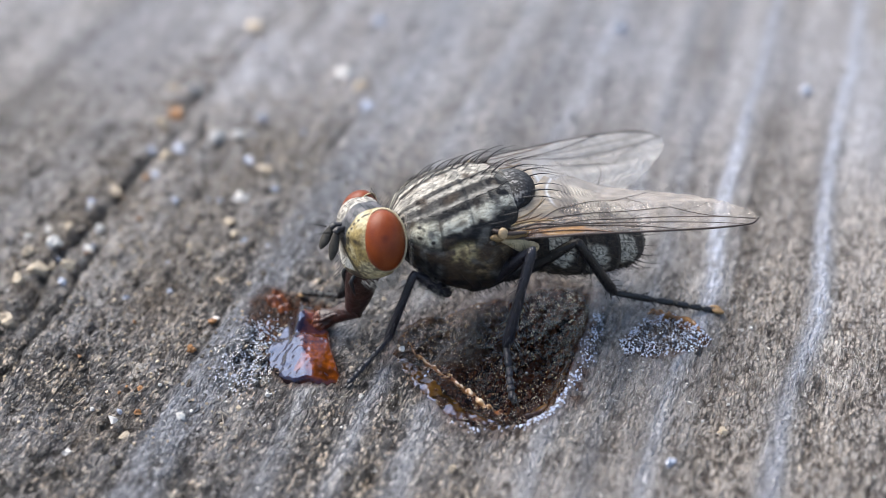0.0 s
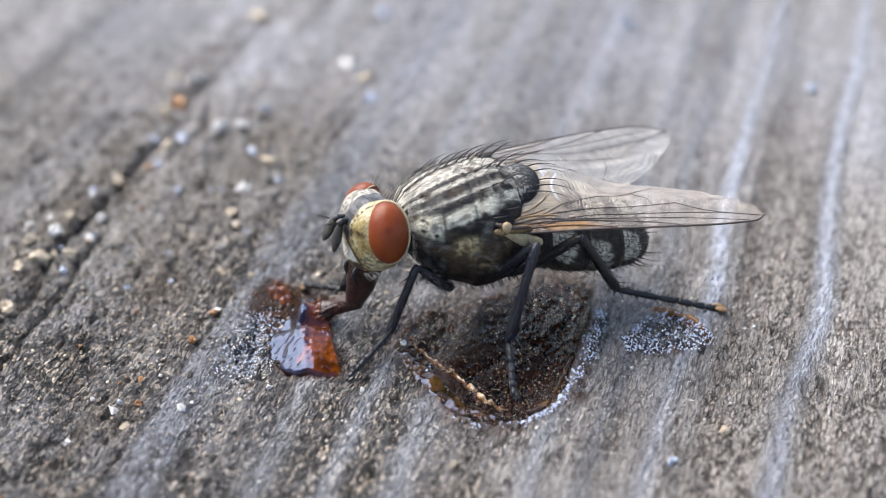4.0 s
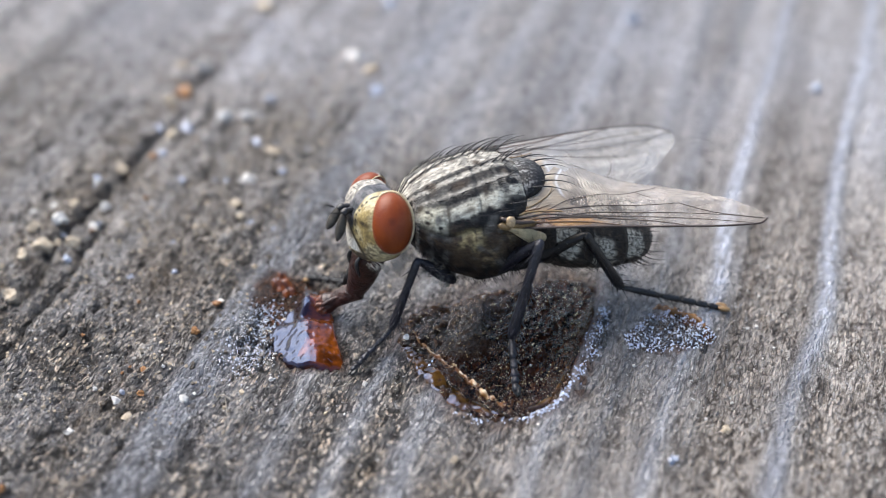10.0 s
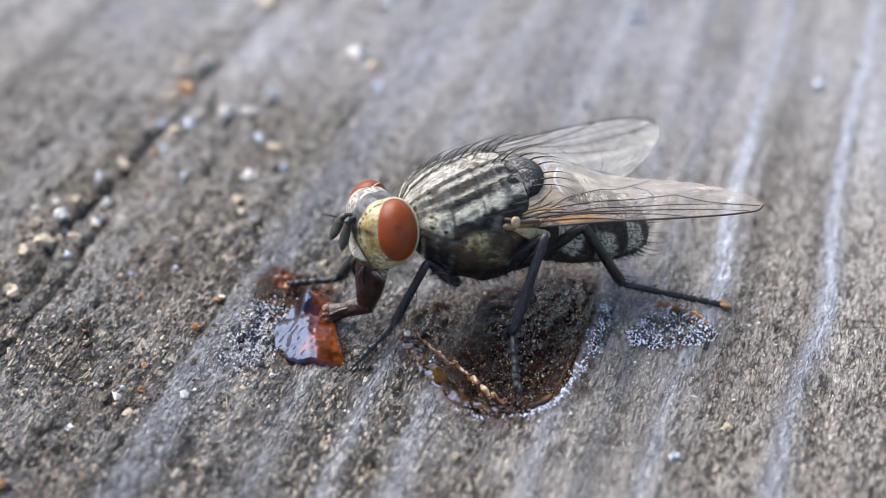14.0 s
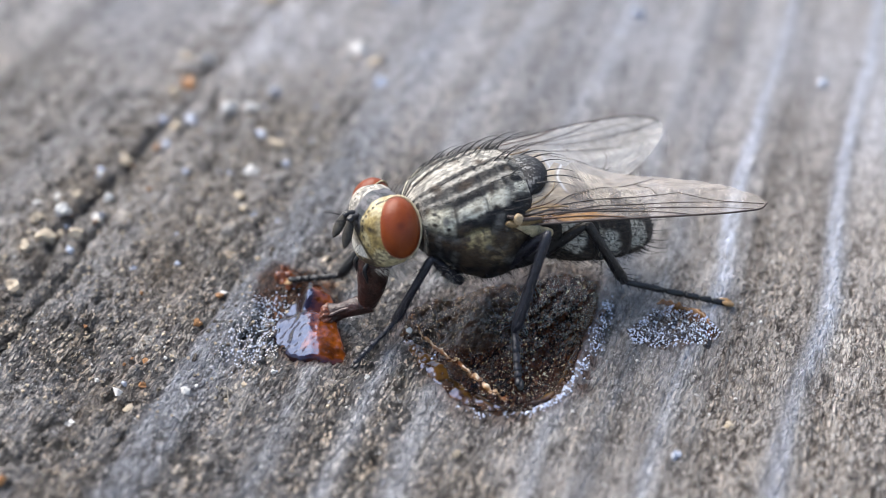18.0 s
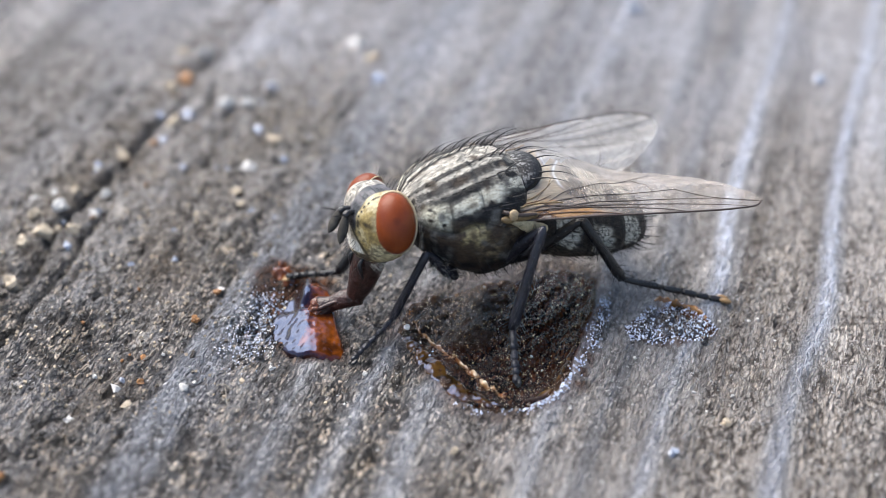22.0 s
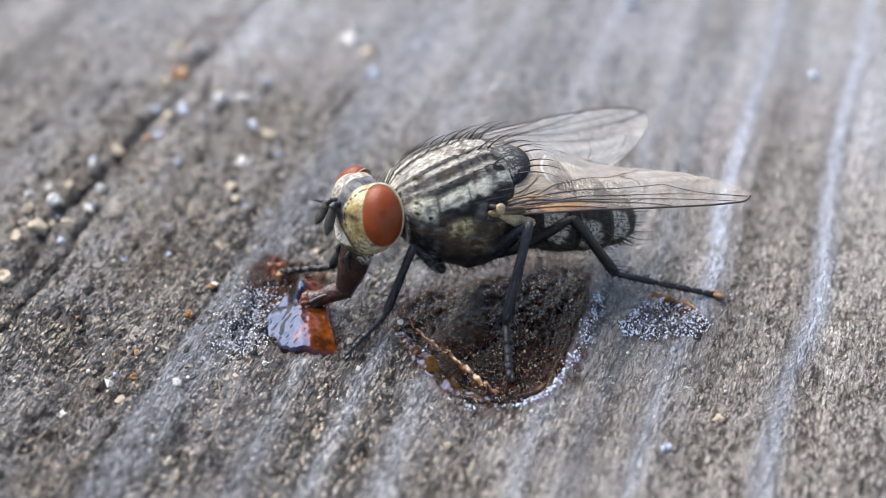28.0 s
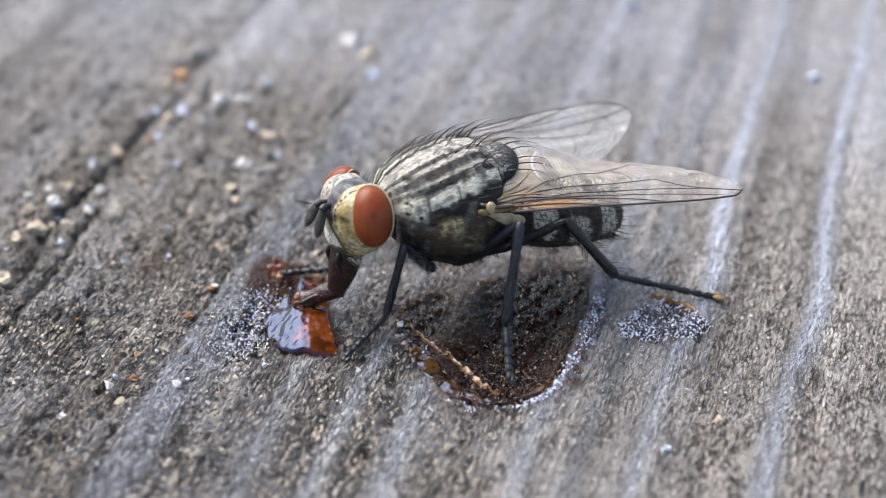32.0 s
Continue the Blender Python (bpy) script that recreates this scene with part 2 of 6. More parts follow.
def jelly_material(name, lo, hi, coat=1.0, relief=0.022, scale=0.9, tint=(0.45, 0.64, 1.0), thin=None):
    m, nt, p = mat_base(name)
    v = coords(nt)
    n = tex_noise(nt, v, scale, 5, 0.6)
    mid = tuple((x + y) / 2 for x, y in zip(lo, hi))
    c = mix_col(nt, ramp(nt, n, 0.40, 0.56), lo, mid)
    c = mix_col(nt, ramp(nt, n, 0.54, 0.66), c, hi)
    if thin:
        # the body thins out to one side, where the dark stain shows
        sx = node(nt, "ShaderNodeSeparateXYZ", {0: v}).outputs[0]
        sx = node(nt, "ShaderNodeMath", {0: n, 1: 1.6, 2: sx}, operation="MULTIPLY_ADD").outputs[0]
        c = mix_col(nt, ramp(nt, sx, thin[0], thin[1]), (0.010, 0.004, 0.003), c)
    nt.links.new(c, p.inputs["Base Color"])
    p.inputs["Roughness"].default_value = 0.06
    p.inputs["IOR"].default_value = 1.46
    p.inputs["Specular IOR Level"].default_value = 0.62
    p.inputs["Specular Tint"].default_value = rgba(tint)
    p.inputs["Coat Weight"].default_value = coat
    p.inputs["Coat Roughness"].default_value = 0.02
    b = node(nt, "ShaderNodeBump", {"Height": tex_noise(nt, v, 4.5, 5, 0.65), "Strength": 0.6, "Distance": relief * MM})
    nt.links.new(b.outputs[0], p.inputs["Normal"])
    nt.links.new(b.outputs[0], p.inputs["Coat Normal"])
    return m


def wing_material():
    m, nt, p = mat_base("wing_membrane")
    at = node(nt, "ShaderNodeAttribute", attribute_name="tone")
    v = coords(nt)
    n = tex_noise(nt, v, 3.0, 3)
    col = mix_col(nt, 1.0, at.outputs["Color"], mix_col(nt, ramp(nt, n, 0.3, 0.7), (0.8, 0.8, 0.8), (1.1, 1.1, 1.1)), "MULTIPLY")
    nt.links.new(col, p.inputs["Base Color"])
    p.inputs["Roughness"].default_value = 0.13
    p.inputs["Specular IOR Level"].default_value = 1.0
    long = node(nt, "ShaderNodeVectorMath", {0: v, 1: (0.3, 1.6, 1.0)}, operation="MULTIPLY").outputs[0]
    b = node(nt, "ShaderNodeBump", {"Height": tex_noise(nt, long, 6.0, 4, 0.65), "Strength": 0.9, "Distance": 0.07 * MM})
    nt.links.new(b.outputs[0], p.inputs["Normal"])
    tr = node(nt, "ShaderNodeBsdfTransparent", {"Color": (0.93, 0.91, 0.88, 1)})
    tl = node(nt, "ShaderNodeBsdfTranslucent", {"Color": col})
    body = node(nt, "ShaderNodeMixShader", {0: 0.35, 1: p.outputs[0], 2: tl.outputs[0]})
    mx = node(nt, "ShaderNodeMixShader", {0: at.outputs["Alpha"], 1: tr.outputs[0], 2: body.outputs[0]})
    nt.links.new(mx.outputs[0], nt.nodes["Material Output"].inputs["Surface"])
    return m


def eye_material():
    m, nt, p = mat_base("compound_eye")
    v = coords(nt)
    n = tex_noise(nt, v, 1.3, 3)
    c = mix_col(nt, ramp(nt, n, 0.35, 0.65), (0.148, 0.027, 0.005), (0.198, 0.044, 0.009))
    away = node(nt, "ShaderNodeVectorMath", {0: v, 1: (3.40, 1.59, 4.95)}, operation="DISTANCE").outputs["Value"]
    c = mix_col(nt, node(nt, "ShaderNodeMath", {0: ramp(nt, away, 0.16, 0.04), 1: 0.45}, operation="MULTIPLY").outputs[0], c, (0.05, 0.010, 0.005))
    vo = node(nt, "ShaderNodeTexVoronoi", {"Vector": v, "Scale": 20.0})
    c = mix_col(nt, node(nt, "ShaderNodeMath", {0: ramp(nt, vo.outputs["Distance"], 0.3, 0.8), 1: 0.25}, operation="MULTIPLY").outputs[0], c, (0.12, 0.02, 0.008))
    nt.links.new(c, p.inputs["Base Color"])
    p.inputs["Roughness"].default_value = 0.34
    p.inputs["Specular IOR Level"].default_value = 0.25
    b = node(nt, "ShaderNodeBump", {"Height": vo.outputs["Distance"], "Strength": 0.5, "Distance": 0.012 * MM}, invert=True)
    nt.links.new(b.outputs[0], p.inputs["Normal"])
    return m


def grain_material(name, a, b, rough, trans):
    m, nt, p = mat_base(name)
    v = coords(nt)
    oi = node(nt, "ShaderNodeObjectInfo").outputs["Random"]
    n = tex_noise(nt, v, 5.0, 4)
    c = mix_col(nt, ramp(nt, n, 0.35, 0.65), a, b)
    c = mix_col(nt, node(nt, "ShaderNodeMath", {0: oi, 1: 0.5}, operation="MULTIPLY").outputs[0], c, tuple(x * 0.6 for x in a))
    nt.links.new(c, p.inputs["Base Color"])
    p.inputs["Roughness"].default_value = rough
    p.inputs["Transmission Weight"].default_value = trans
    bp = node(nt, "ShaderNodeBump", {"Height": tex_noise(nt, v, 14.0, 3), "Strength": 0.7, "Distance": 0.03 * MM})
    nt.links.new(bp.outputs[0], p.inputs["Normal"])
    return m


M_WOOD = wood_material()
M_JELLY = jelly_material("amber_jelly", (0.040, 0.011, 0.003), (0.215, 0.055, 0.006), 0.0, 0.006, 1.1, (0.36, 0.54, 1.0), thin=(-3.68, -3.24))
M_BEAD = jelly_material("rust_jelly", (0.020, 0.007, 0.003), (0.22, 0.060, 0.012), 0.0, 0.05, 2.4, (0.5, 0.55, 0.65))
M_AMBER = jelly_material("dark_amber", (0.014, 0.008, 0.003), (0.080, 0.040, 0.010), 0.0, 0.012, 1.6, (0.40, 0.52, 0.9))
# glare along the syrup's edge, put into a cream base colour
M_GLARE = jelly_material("cream_glare", (0.34, 0.16, 0.055), (0.92, 0.72, 0.48), 0.0, 0.06, 3.2, (1.0, 0.95, 0.9))
M_BROWN = jelly_material("brown_crust", (0.10, 0.045, 0.012), (0.30, 0.15, 0.05), 0.0, 0.05, 3.0, (0.9, 0.92, 1.0))
M_SYRUP = liquid("dark_syrup", (0.60, 0.42, 0.28), 0.10, 1.36)
M_GLAZE = liquid("sugar_glaze", (1.0, 1.0, 1.0), 0.14, 1.55)
M_GLAZE_DARK = liquid("syrup_glaze", (0.42, 0.39, 0.40), 0.14, 1.62)
M_WING = wing_material()
M_EYE = eye_material()
M_BODY = patterned("dusted_cuticle", 0.50, 0.22, 0.035, 18, 0.30)
M_FACE = patterned("gold_dusted_face", 0.42, 0.3, 0.015, 18, 0.22)
M_BLACK = plain("black_bristle", (0.012, 0.011, 0.012), 0.38, 0.3)
M_LEG = plain("black_cuticle", (0.013, 0.012, 0.013), 0.30, 0.6, 5, 0.06, 14, 0.5)
M_LEG_BLUE = plain("dusted_black_cuticle", (0.034, 0.034, 0.050), 0.34, 0.75, 5, 0.06, 14, 0.5)
M_PAD = plain("tan_pad", (0.42, 0.25, 0.10), 0.5, 0.4, 8)
M_VEIN = plain("brown_vein", (0.060, 0.038, 0.027), 0.35, 0.4)
M_VEIN_TAN = plain("tan_vein", (0.16, 0.066, 0.020), 0.34, 0.7, 4)
M_ROOT = plain("tan_root", (0.38, 0.25, 0.11), 0.32, 0.6, 4)
M_CALYPTER = plain("cream_scale", (0.78, 0.65, 0.40), 0.38, 0.4, 3, 0.05, 9)
M_TEGULA = plain("cream_knob", (0.62, 0.45, 0.26), 0.4, 0.25, 4)
M_PROB = plain("dark_red_skin", (0.080, 0.027, 0.018), 0.36, 0.8, 3.2, 0.10, 6, 0.5)
M_LIP = plain("red_brown_lips", (0.24, 0.070, 0.030), 0.3, 0.7, 3.0, 0.10, 6, 0.5)
M_ANT = plain("grey_antenna", (0.105, 0.096, 0.082), 0.75, 0.5, 6, 0.03, 20, 0.2)
M_LINT = plain("lint", (0.42, 0.37, 0.30), 0.6, 0.4)
M_HAIR = plain("pale_hair", (0.46, 0.42, 0.36), 0.5, 0.3)
M_GRAINS = {
    "white": grain_material("white_quartz", (0.62, 0.60, 0.56), (0.82, 0.80, 0.77), 0.3, 0.15),
    "clear": grain_material("clear_quartz", (0.55, 0.60, 0.72), (0.78, 0.82, 0.92), 0.14, 0.35),
    "tan": grain_material("tan_grit", (0.33, 0.26, 0.18), (0.58, 0.49, 0.36), 0.5, 0.0),
    "amber": grain_material("amber_grit", (0.20, 0.08, 0.025), (0.46, 0.23, 0.08), 0.4, 0.0),
    # pale blue-white base colour in place of sky glints on wet grains
    "sugar": grain_material("sky_glint", (0.46, 0.52, 0.68), (0.84, 0.88, 0.98), 0.12, 0.0),
    # cream base colour in place of golden glints and glare on syrup
    "honey": grain_material("golden_glint", (0.42, 0.22, 0.08), (0.86, 0.66, 0.42), 0.25, 0.0),
    "dark": grain_material("dark_grit", (0.035, 0.028, 0.022), (0.14, 0.11, 0.08), 0.5, 0.0),
}


# ---- mesh helpers (millimetres in, metres out) ----
def mesh_of(name, verts, faces, material, smooth=True, tone=None):
    me = bpy.data.meshes.new(name)
    me.from_pydata([(a * MM, b * MM, c * MM) for a, b, c in verts], [], faces)
    me.materials.append(material)
    if smooth:
        me.polygons.foreach_set("use_smooth", [True] * len(me.polygons))
    if tone is not None:
        at = me.attributes.new("tone", "FLOAT_COLOR", "POINT")
        at.data.foreach_set("color", np.asarray(tone, dtype=np.float32).ravel())
    me.update()
    return me


def part(name, me, parent, label=""):
    ob = new(name, me)
    ob.parent = parent
    if label:
        tagged(ob, label)
    return ob


def rings_mesh(rings, caps=True):
    n = len(rings[0])
    verts = [tuple(p) for r in rings for p in r]
    faces = []
    for i in range(len(rings) - 1):
        for j in range(n):
            k = (j + 1) % n
            faces.append((i * n + j, i * n + k, (i + 1) * n + k, (i + 1) * n + j))
    if caps:
        for i, flip in ((0, True), (len(rings) - 1, False)):
            c = len(verts)
            verts.append(tuple(sum((Vector(p) for p in rings[i]), Vector()) / n))
            for j in range(n):
                a, b = i * n + j, i * n + (j + 1) % n
                faces.append((c, b, a) if flip else (c, a, b))
    return verts, faces


def tube(points, radii, n=8, flat=1.0):
    """A round (or flattened) tube through points."""
    pts = [Vector(p) for p in points]
    rings = []
    side = None
    for i, p in enumerate(pts):
        d = (pts[min(i + 1, len(pts) - 1)] - pts[max(i - 1, 0)]).normalized()
        if side is None:
            side = d.cross(Vector((0.13, 0.31, 1))).normalized()
        side = (side - d * side.dot(d)).normalized()
        up = d.cross(side)
        rings.append([p + (side * math.cos(a) + up * math.sin(a) * flat) * radii[i] for a in (2 * math.pi * j / n for j in range(n))])
    return rings_mesh(rings)


def join(pieces):
    verts, faces = [], []
    for v, f in pieces:
        k = len(verts)
        verts += list(v)
        faces += [tuple(i + k for i in q) for q in f]
    return verts, faces


def smooth_path(pts, steps=5):
    """Catmull-Rom through points."""
    p = [Vector(q) for q in pts]
    p = [p[0] * 2 - p[1]] + p + [p[-1] * 2 - p[-2]]
    out = []
    for i in range(1, len(p) - 2):
        for s in range(steps):
            t = s / steps
            a, b, c, d = p[i - 1:i + 3]
            out.append(0.5 * ((2 * b) + (c - a) * t + (2 * a - 5 * b + 4 * c - d) * t * t + (3 * b - a - 3 * c + d) * t ** 3))
    return out + [p[-2]]


def hair(p, d, length, r, bend, n=4, steps=4):
    """A tapering bristle from p along d that curves towards bend."""
    p, d, bend = Vector(p), Vector(d).normalized(), Vector(bend)
    pts = [p + d * length * t + bend * length * t * t for t in (i / steps for i in range(steps + 1))]
    return tube(pts, [r * (1 - 0.93 * i / steps) for i in range(steps + 1)], n)


def ball(c, ax, ay, az, nu=24, nv=14):
    """An ellipsoid with three axis vectors."""
    c, ax, ay, az = Vector(c), Vector(ax), Vector(ay), Vector(az)
    rings = []
    for i in range(nv + 1):
        t = math.pi * (0.012 + 0.976 * i / nv)
        rings.append([c - az * math.cos(t) + (ax * math.cos(a) + ay * math.sin(a)) * math.sin(t) for a in (2 * math.pi * j / nu for j in range(nu))])
    return rings_mesh(rings)


def value_noise(x, y, cell, seed):
    """Smooth noise in 0..1 on arrays of millimetres."""
    rng = np.random.RandomState(seed)
    tab = rng.rand(256, 256)
    fx, fy = x / cell, y / cell
    ix, iy = np.floor(fx).astype(int), np.floor(fy).astype(int)
    tx, ty = fx - ix, fy - iy
    tx, ty = tx * tx * (3 - 2 * tx), ty * ty * (3 - 2 * ty)
    a, b = tab[ix % 256, iy % 256], tab[(ix + 1) % 256, iy % 256]
    c, d = tab[ix % 256, (iy + 1) % 256], tab[(ix + 1) % 256, (iy + 1) % 256]
    return (a * (1 - tx) + b * tx) * (1 - ty) + (c * (1 - tx) + d * tx) * ty


def step(x, lo, hi):
    t = np.clip((x - lo) / (hi - lo), 0, 1)
    return t * t * (3 - 2 * t)


# ---- the wooden board ----
GRAIN = radians(17.0)


def across(x, y):
    return x * math.cos(GRAIN) - y * math.sin(GRAIN)


def along(x, y):
    return x * math.sin(GRAIN) + y * math.cos(GRAIN)


def inside(x, y, pts, soft):
    """How deep points lie in a closed outline: 0 outside, 1 further in than soft."""
    pts = np.asarray(pts)
    dist = np.full(x.shape, 1e9)
    odd = np.zeros(x.shape, bool)
    for (x0, y0), (x1, y1) in zip(pts, np.roll(pts, -1, 0)):
        dx, dy = x1 - x0, y1 - y0
        t = np.clip(((x - x0) * dx + (y - y0) * dy) / (dx * dx + dy * dy), 0, 1)
        dist = np.minimum(dist, np.hypot(x - x0 - t * dx, y - y0 - t * dy))
        cross = ((y0 > y) != (y1 > y)) & (x < (x1 - x0) * (y - y0) / (y1 - y0 + 1e-12) + x0)
        odd ^= cross
    return np.where(odd, dist, -dist) / soft


PUDDLE = [(-1.7, -5.3), (-1.2, -3.9), (-0.6, -3.5), (0.3, -3.2), (2.2, -2.5), (4.2, -1.7), (5.25, -2.5), (4.94, -4.5), (4.4, -6.2), (4.0, -7.5),
          (3.35, -8.6), (2.5, -8.95), (1.6, -9.15), (0.7, -8.9), (0.0, -8.2), (-0.55, -6.95), (-1.2, -6.0)]
SMEAR = [(5.9, -5.1), (6.8, -4.0), (7.8, -3.6), (8.5, -4.5), (8.9, -5.2), (8.3, -5.9), (7.0, -6.0), (6.0, -5.8)]
DROP = [(-5.2, -3.8), (-4.85, -3.2), (-4.3, -2.95), (-3.85, -3.2), (-3.7, -3.9), (-3.5, -5.0), (-3.15, -6.5), (-3.6, -6.85), (-4.6, -6.75), (-5.35, -6.1), (-5.7, -5.1), (-5.45, -4.3)]
BEAD = [(-5.9, -2.1), (-5.45, -1.6), (-4.95, -2.2), (-5.0, -2.95), (-5.6, -2.9)]
STAIN = [(-6.5, -2.7), (-6.0, -1.4), (-4.9, -1.5), (-3.7, -2.6), (-3.6, -4.4), (-5.0, -6.0), (-6.0, -4.9)]
# shade under the fly together with damp, put into the wood colour
SHADE_DAMP = [(-1.6, -5.4), (-1.1, -3.4), (0.2, -2.2), (2.0, -1.2), (4.4, -0.6), (5.5, -2.2), (5.2, -4.4), (1.5, -5.0)]
CRUST = [(-7.2, -6.0), (-6.5, -3.6), (-5.9, -2.3), (-5.0, -2.4), (-5.0, -6.4), (-6.0, -7.0)]

# smooth late-wood ridges: place across the grain, half width, height, paleness
RIDGES = [(-24, .8, .2, .3), (-20, .9, .15, .3), (-16.2, 1.0, .1, .25), (-10.9, .5, .05, .15), (-5.1, .75, .24, .17), (-1.7, .45, .12, .32),
          (0.4, .35, .05, .28), (2.35, .5, .15, .45), (6.0, .45, .13, .5), (7.6, .35, .05, .4), (9.35, .42, .15, .8), (12.95, .42, .24, 1.0), (16.6, .5, .10, .5), (19.4, .6, .2, .7), (23, .7, .2, .6), (27, .8, .2, .6)]


def board_height(x, y, masks=False):
    u, v = across(x, y), along(x, y)
    wob = (value_noise(u * 0 + 3, v, 9.0, 5) - 0.5) * 0.5 + (value_noise(u, v, 5.0, 6) - 0.5) * 0.5
    uu = u + wob
    ridge = np.zeros_like(u)
    even = np.zeros_like(u)
    h = np.zeros_like(u)
    for i, (c, w, k, pale) in enumerate(RIDGES):
        fade = (0.1 if c < -2 else 0.4 if k < 0.2 else 0.6) + 0.95 * value_noise(u * 0.6 + i * 7.3, v, 5.0, 40 + i) + 0.6 * step(v, 3.0, 11.0)
        g = np.exp(-((uu - c) / w) ** 2)
        h = h + k * g
        even = np.maximum(even, np.clip(1.5 * g, 0, 1) * (0.7 + 0.3 * np.clip(fade, 0, 1)) if c == -5.1 else g * np.clip(0.35 + fade, 0, 1) * (0.3 if c < -6 else 0.85))
        ridge = np.maximum(ridge, g * np.clip(fade, 0, 1) * min(1, pale * (1.25 if c > -2 else 1)))
    # the pale worn plateau that ends in a small step
    plat = step(uu, 4.9, 6.0) * (1 - step(u + wob * 0.3, 10.1, 10.3))
    h = h + 0.10 * plat
    ridge = np.maximum(ridge, 0.56 * plat * (0.4 + 0.6 * value_noise(u, v * 0.3, 0.8, 71)))
    ridge = ridge * (0.62 + 0.38 * step(v, -11.0, -4.0) + 0.3 * step(u, 11.0, 12.0) * (1 - step(v, -11.0, -4.0)))
    # far end paler: grazing sheen and haze put into the wood colour
    far_sheen = step(v, -1.0, 14.0) * (1 - 0.6 * step(v, 30.0, 90.0)) * (0.55 + 0.45 * value_noise(u, v * 0.4, 2.4, 72))
    ridge = np.maximum(ridge, 0.70 * far_sheen)
    rough = np.clip(1 - np.maximum(ridge, even) * 0.75, 0, 1)
    n1 = value_noise(u, v * 0.45, 0.50, 11) - 0.5
    n2 = value_noise(u, v * 0.65, 0.25, 12) - 0.5
    n3 = value_noise(u, v * 0.8, 0.14, 13) - 0.5
    n0 = value_noise(u, v * 0.5, 1.7, 14) - 0.5
    n4 = value_noise(u + wob * 0.3, v * 0.22, 0.13, 24) - 0.5
    right = step(u, 1.5, 8.0)
    left = 1 - step(u, -6.5, -3.0)
    soak = step(inside(x, y, PUDDLE, 0.35), -0.3, 0.6)
    rough = rough * (1 - 0.15 * soak)
    h = h + ((0.11 + 0.04 * left) * (1 - 0.6 * right) * n1 + (0.18 + 0.08 * left) * (1 - 0.55 * right) * n2 + (0.16 + 0.04 * left) * (1 - 0.3 * right) * n3 + 0.20 * right * n4) * rough + 0.12 * n0
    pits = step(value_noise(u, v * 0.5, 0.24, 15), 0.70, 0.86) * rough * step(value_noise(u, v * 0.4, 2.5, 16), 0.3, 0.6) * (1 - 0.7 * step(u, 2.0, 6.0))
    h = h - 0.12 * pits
    # the long crack and its lesser neighbour
    cw = 0.14 + 0.22 * value_noise(u * 0, v, 2.2, 17)
    cpos = -13.15 + (value_noise(u * 0, v, 3.0, 18) - 0.5) * 0.8 + (value_noise(u * 0, v, 0.8, 19) - 0.5) * 0.25
    crack = np.exp(-((u - cpos) / cw) ** 2) * (0.35 + 0.65 * step(value_noise(u * 0, v, 1.9, 23), 0.25, 0.6))
    c2 = np.exp(-((u - cpos - 1.35 + 0.5 * value_noise(u * 0, v, 4.0, 20)) / 0.16) ** 2) * step(value_noise(u * 0, v, 3.0, 21), 0.35, 0.6)
    c3 = np.exp(-((u + 6.35 - wob) / 0.13) ** 2) * step(value_noise(u * 0, v, 2.6, 22), 0.4, 0.65)
    crack = crack * (1 - 0.45 * step(v, 4.0, 12.0))
    h = h - 0.6 * crack - 0.35 * c2 - 0.14 * c3
    if not masks:
        return h
    wet_edge = (value_noise(x, y, 0.35, 30) - 0.5) * 0.5
    wet = step(inside(x, y, PUDDLE, 0.35) + wet_edge, -0.3, 0.6)
    wet = wet * (0.55 + 0.45 * step(x + 1.2 * (value_noise(x, y * 0.5, 0.8, 33) - 0.5) + 2.6 * step(-y, 5.4, 6.8), 0.9, 2.6))
    wet = np.maximum(wet, (0.55 + 0.4 * step(x + 0.3 * y, 5.6, 6.6)) * step(inside(x, y, SMEAR, 0.3) + wet_edge * 1.5, -0.3, 0.6))
    wet = np.maximum(wet, 0.85 * step(inside(x, y, DROP, 0.4) + wet_edge, -0.9, 0.3))
    wet = np.maximum(wet, 0.7 * step(inside(x, y, BEAD, 0.4) + wet_edge, -0.9, 0.3))
    wet = np.maximum(wet, 0.96 * step(inside(x, y, STAIN, 0.4) + wet_edge * 2.4, -0.8, 0.9))
    wet = np.maximum(wet, 0.5 * step(inside(x, y, PUDDLE, 0.35) + wet_edge * 1.5, -2.0, -0.2))
    # the fly's shade is darkened into the wood here, along with damp
    wet = np.maximum(wet, 0.42 * step(inside(x, y, SHADE_DAMP, 0.8) + wet_edge * 2, -0.8, 1.0))
    edge = np.exp(-((x - 5.25 - 0.23 * (y + 3.4)) / 0.35) ** 2) * step(-y, 3.2, 4.2) * (1 - step(-y, 7.8, 8.8))
    wet = np.maximum(wet, 0.8 * edge * step(value_noise(x, y, 0.22, 35), 0.35, 0.6))
    crust = step(inside(x, y, CRUST, 0.6) + wet_edge * 2, -0.2, 0.8)
    crust = np.maximum(crust, step(inside(x, y, SMEAR, 0.4) + wet_edge * 2, -0.6, 0.3))
    crust = np.maximum(crust, 0.5 * np.exp(-((uu + 5.1) / 0.9) ** 2))
    belt = np.exp(-((u + 8.4) / 2.0) ** 2) * (0.62 - 0.35 * step(v, -4.0, 3.0))
    soil = np.clip(step(value_noise(u, v * 0.5, 1.1, 25), 0.55, 0.8) * belt + 0.7 * np.exp(-((u - cpos + 0.8) / 1.0) ** 2) * step(value_noise(u, v, 0.7, 26), 0.45, 0.7), 0, 1) * 0.75
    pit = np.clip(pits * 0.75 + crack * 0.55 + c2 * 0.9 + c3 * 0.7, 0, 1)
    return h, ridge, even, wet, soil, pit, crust


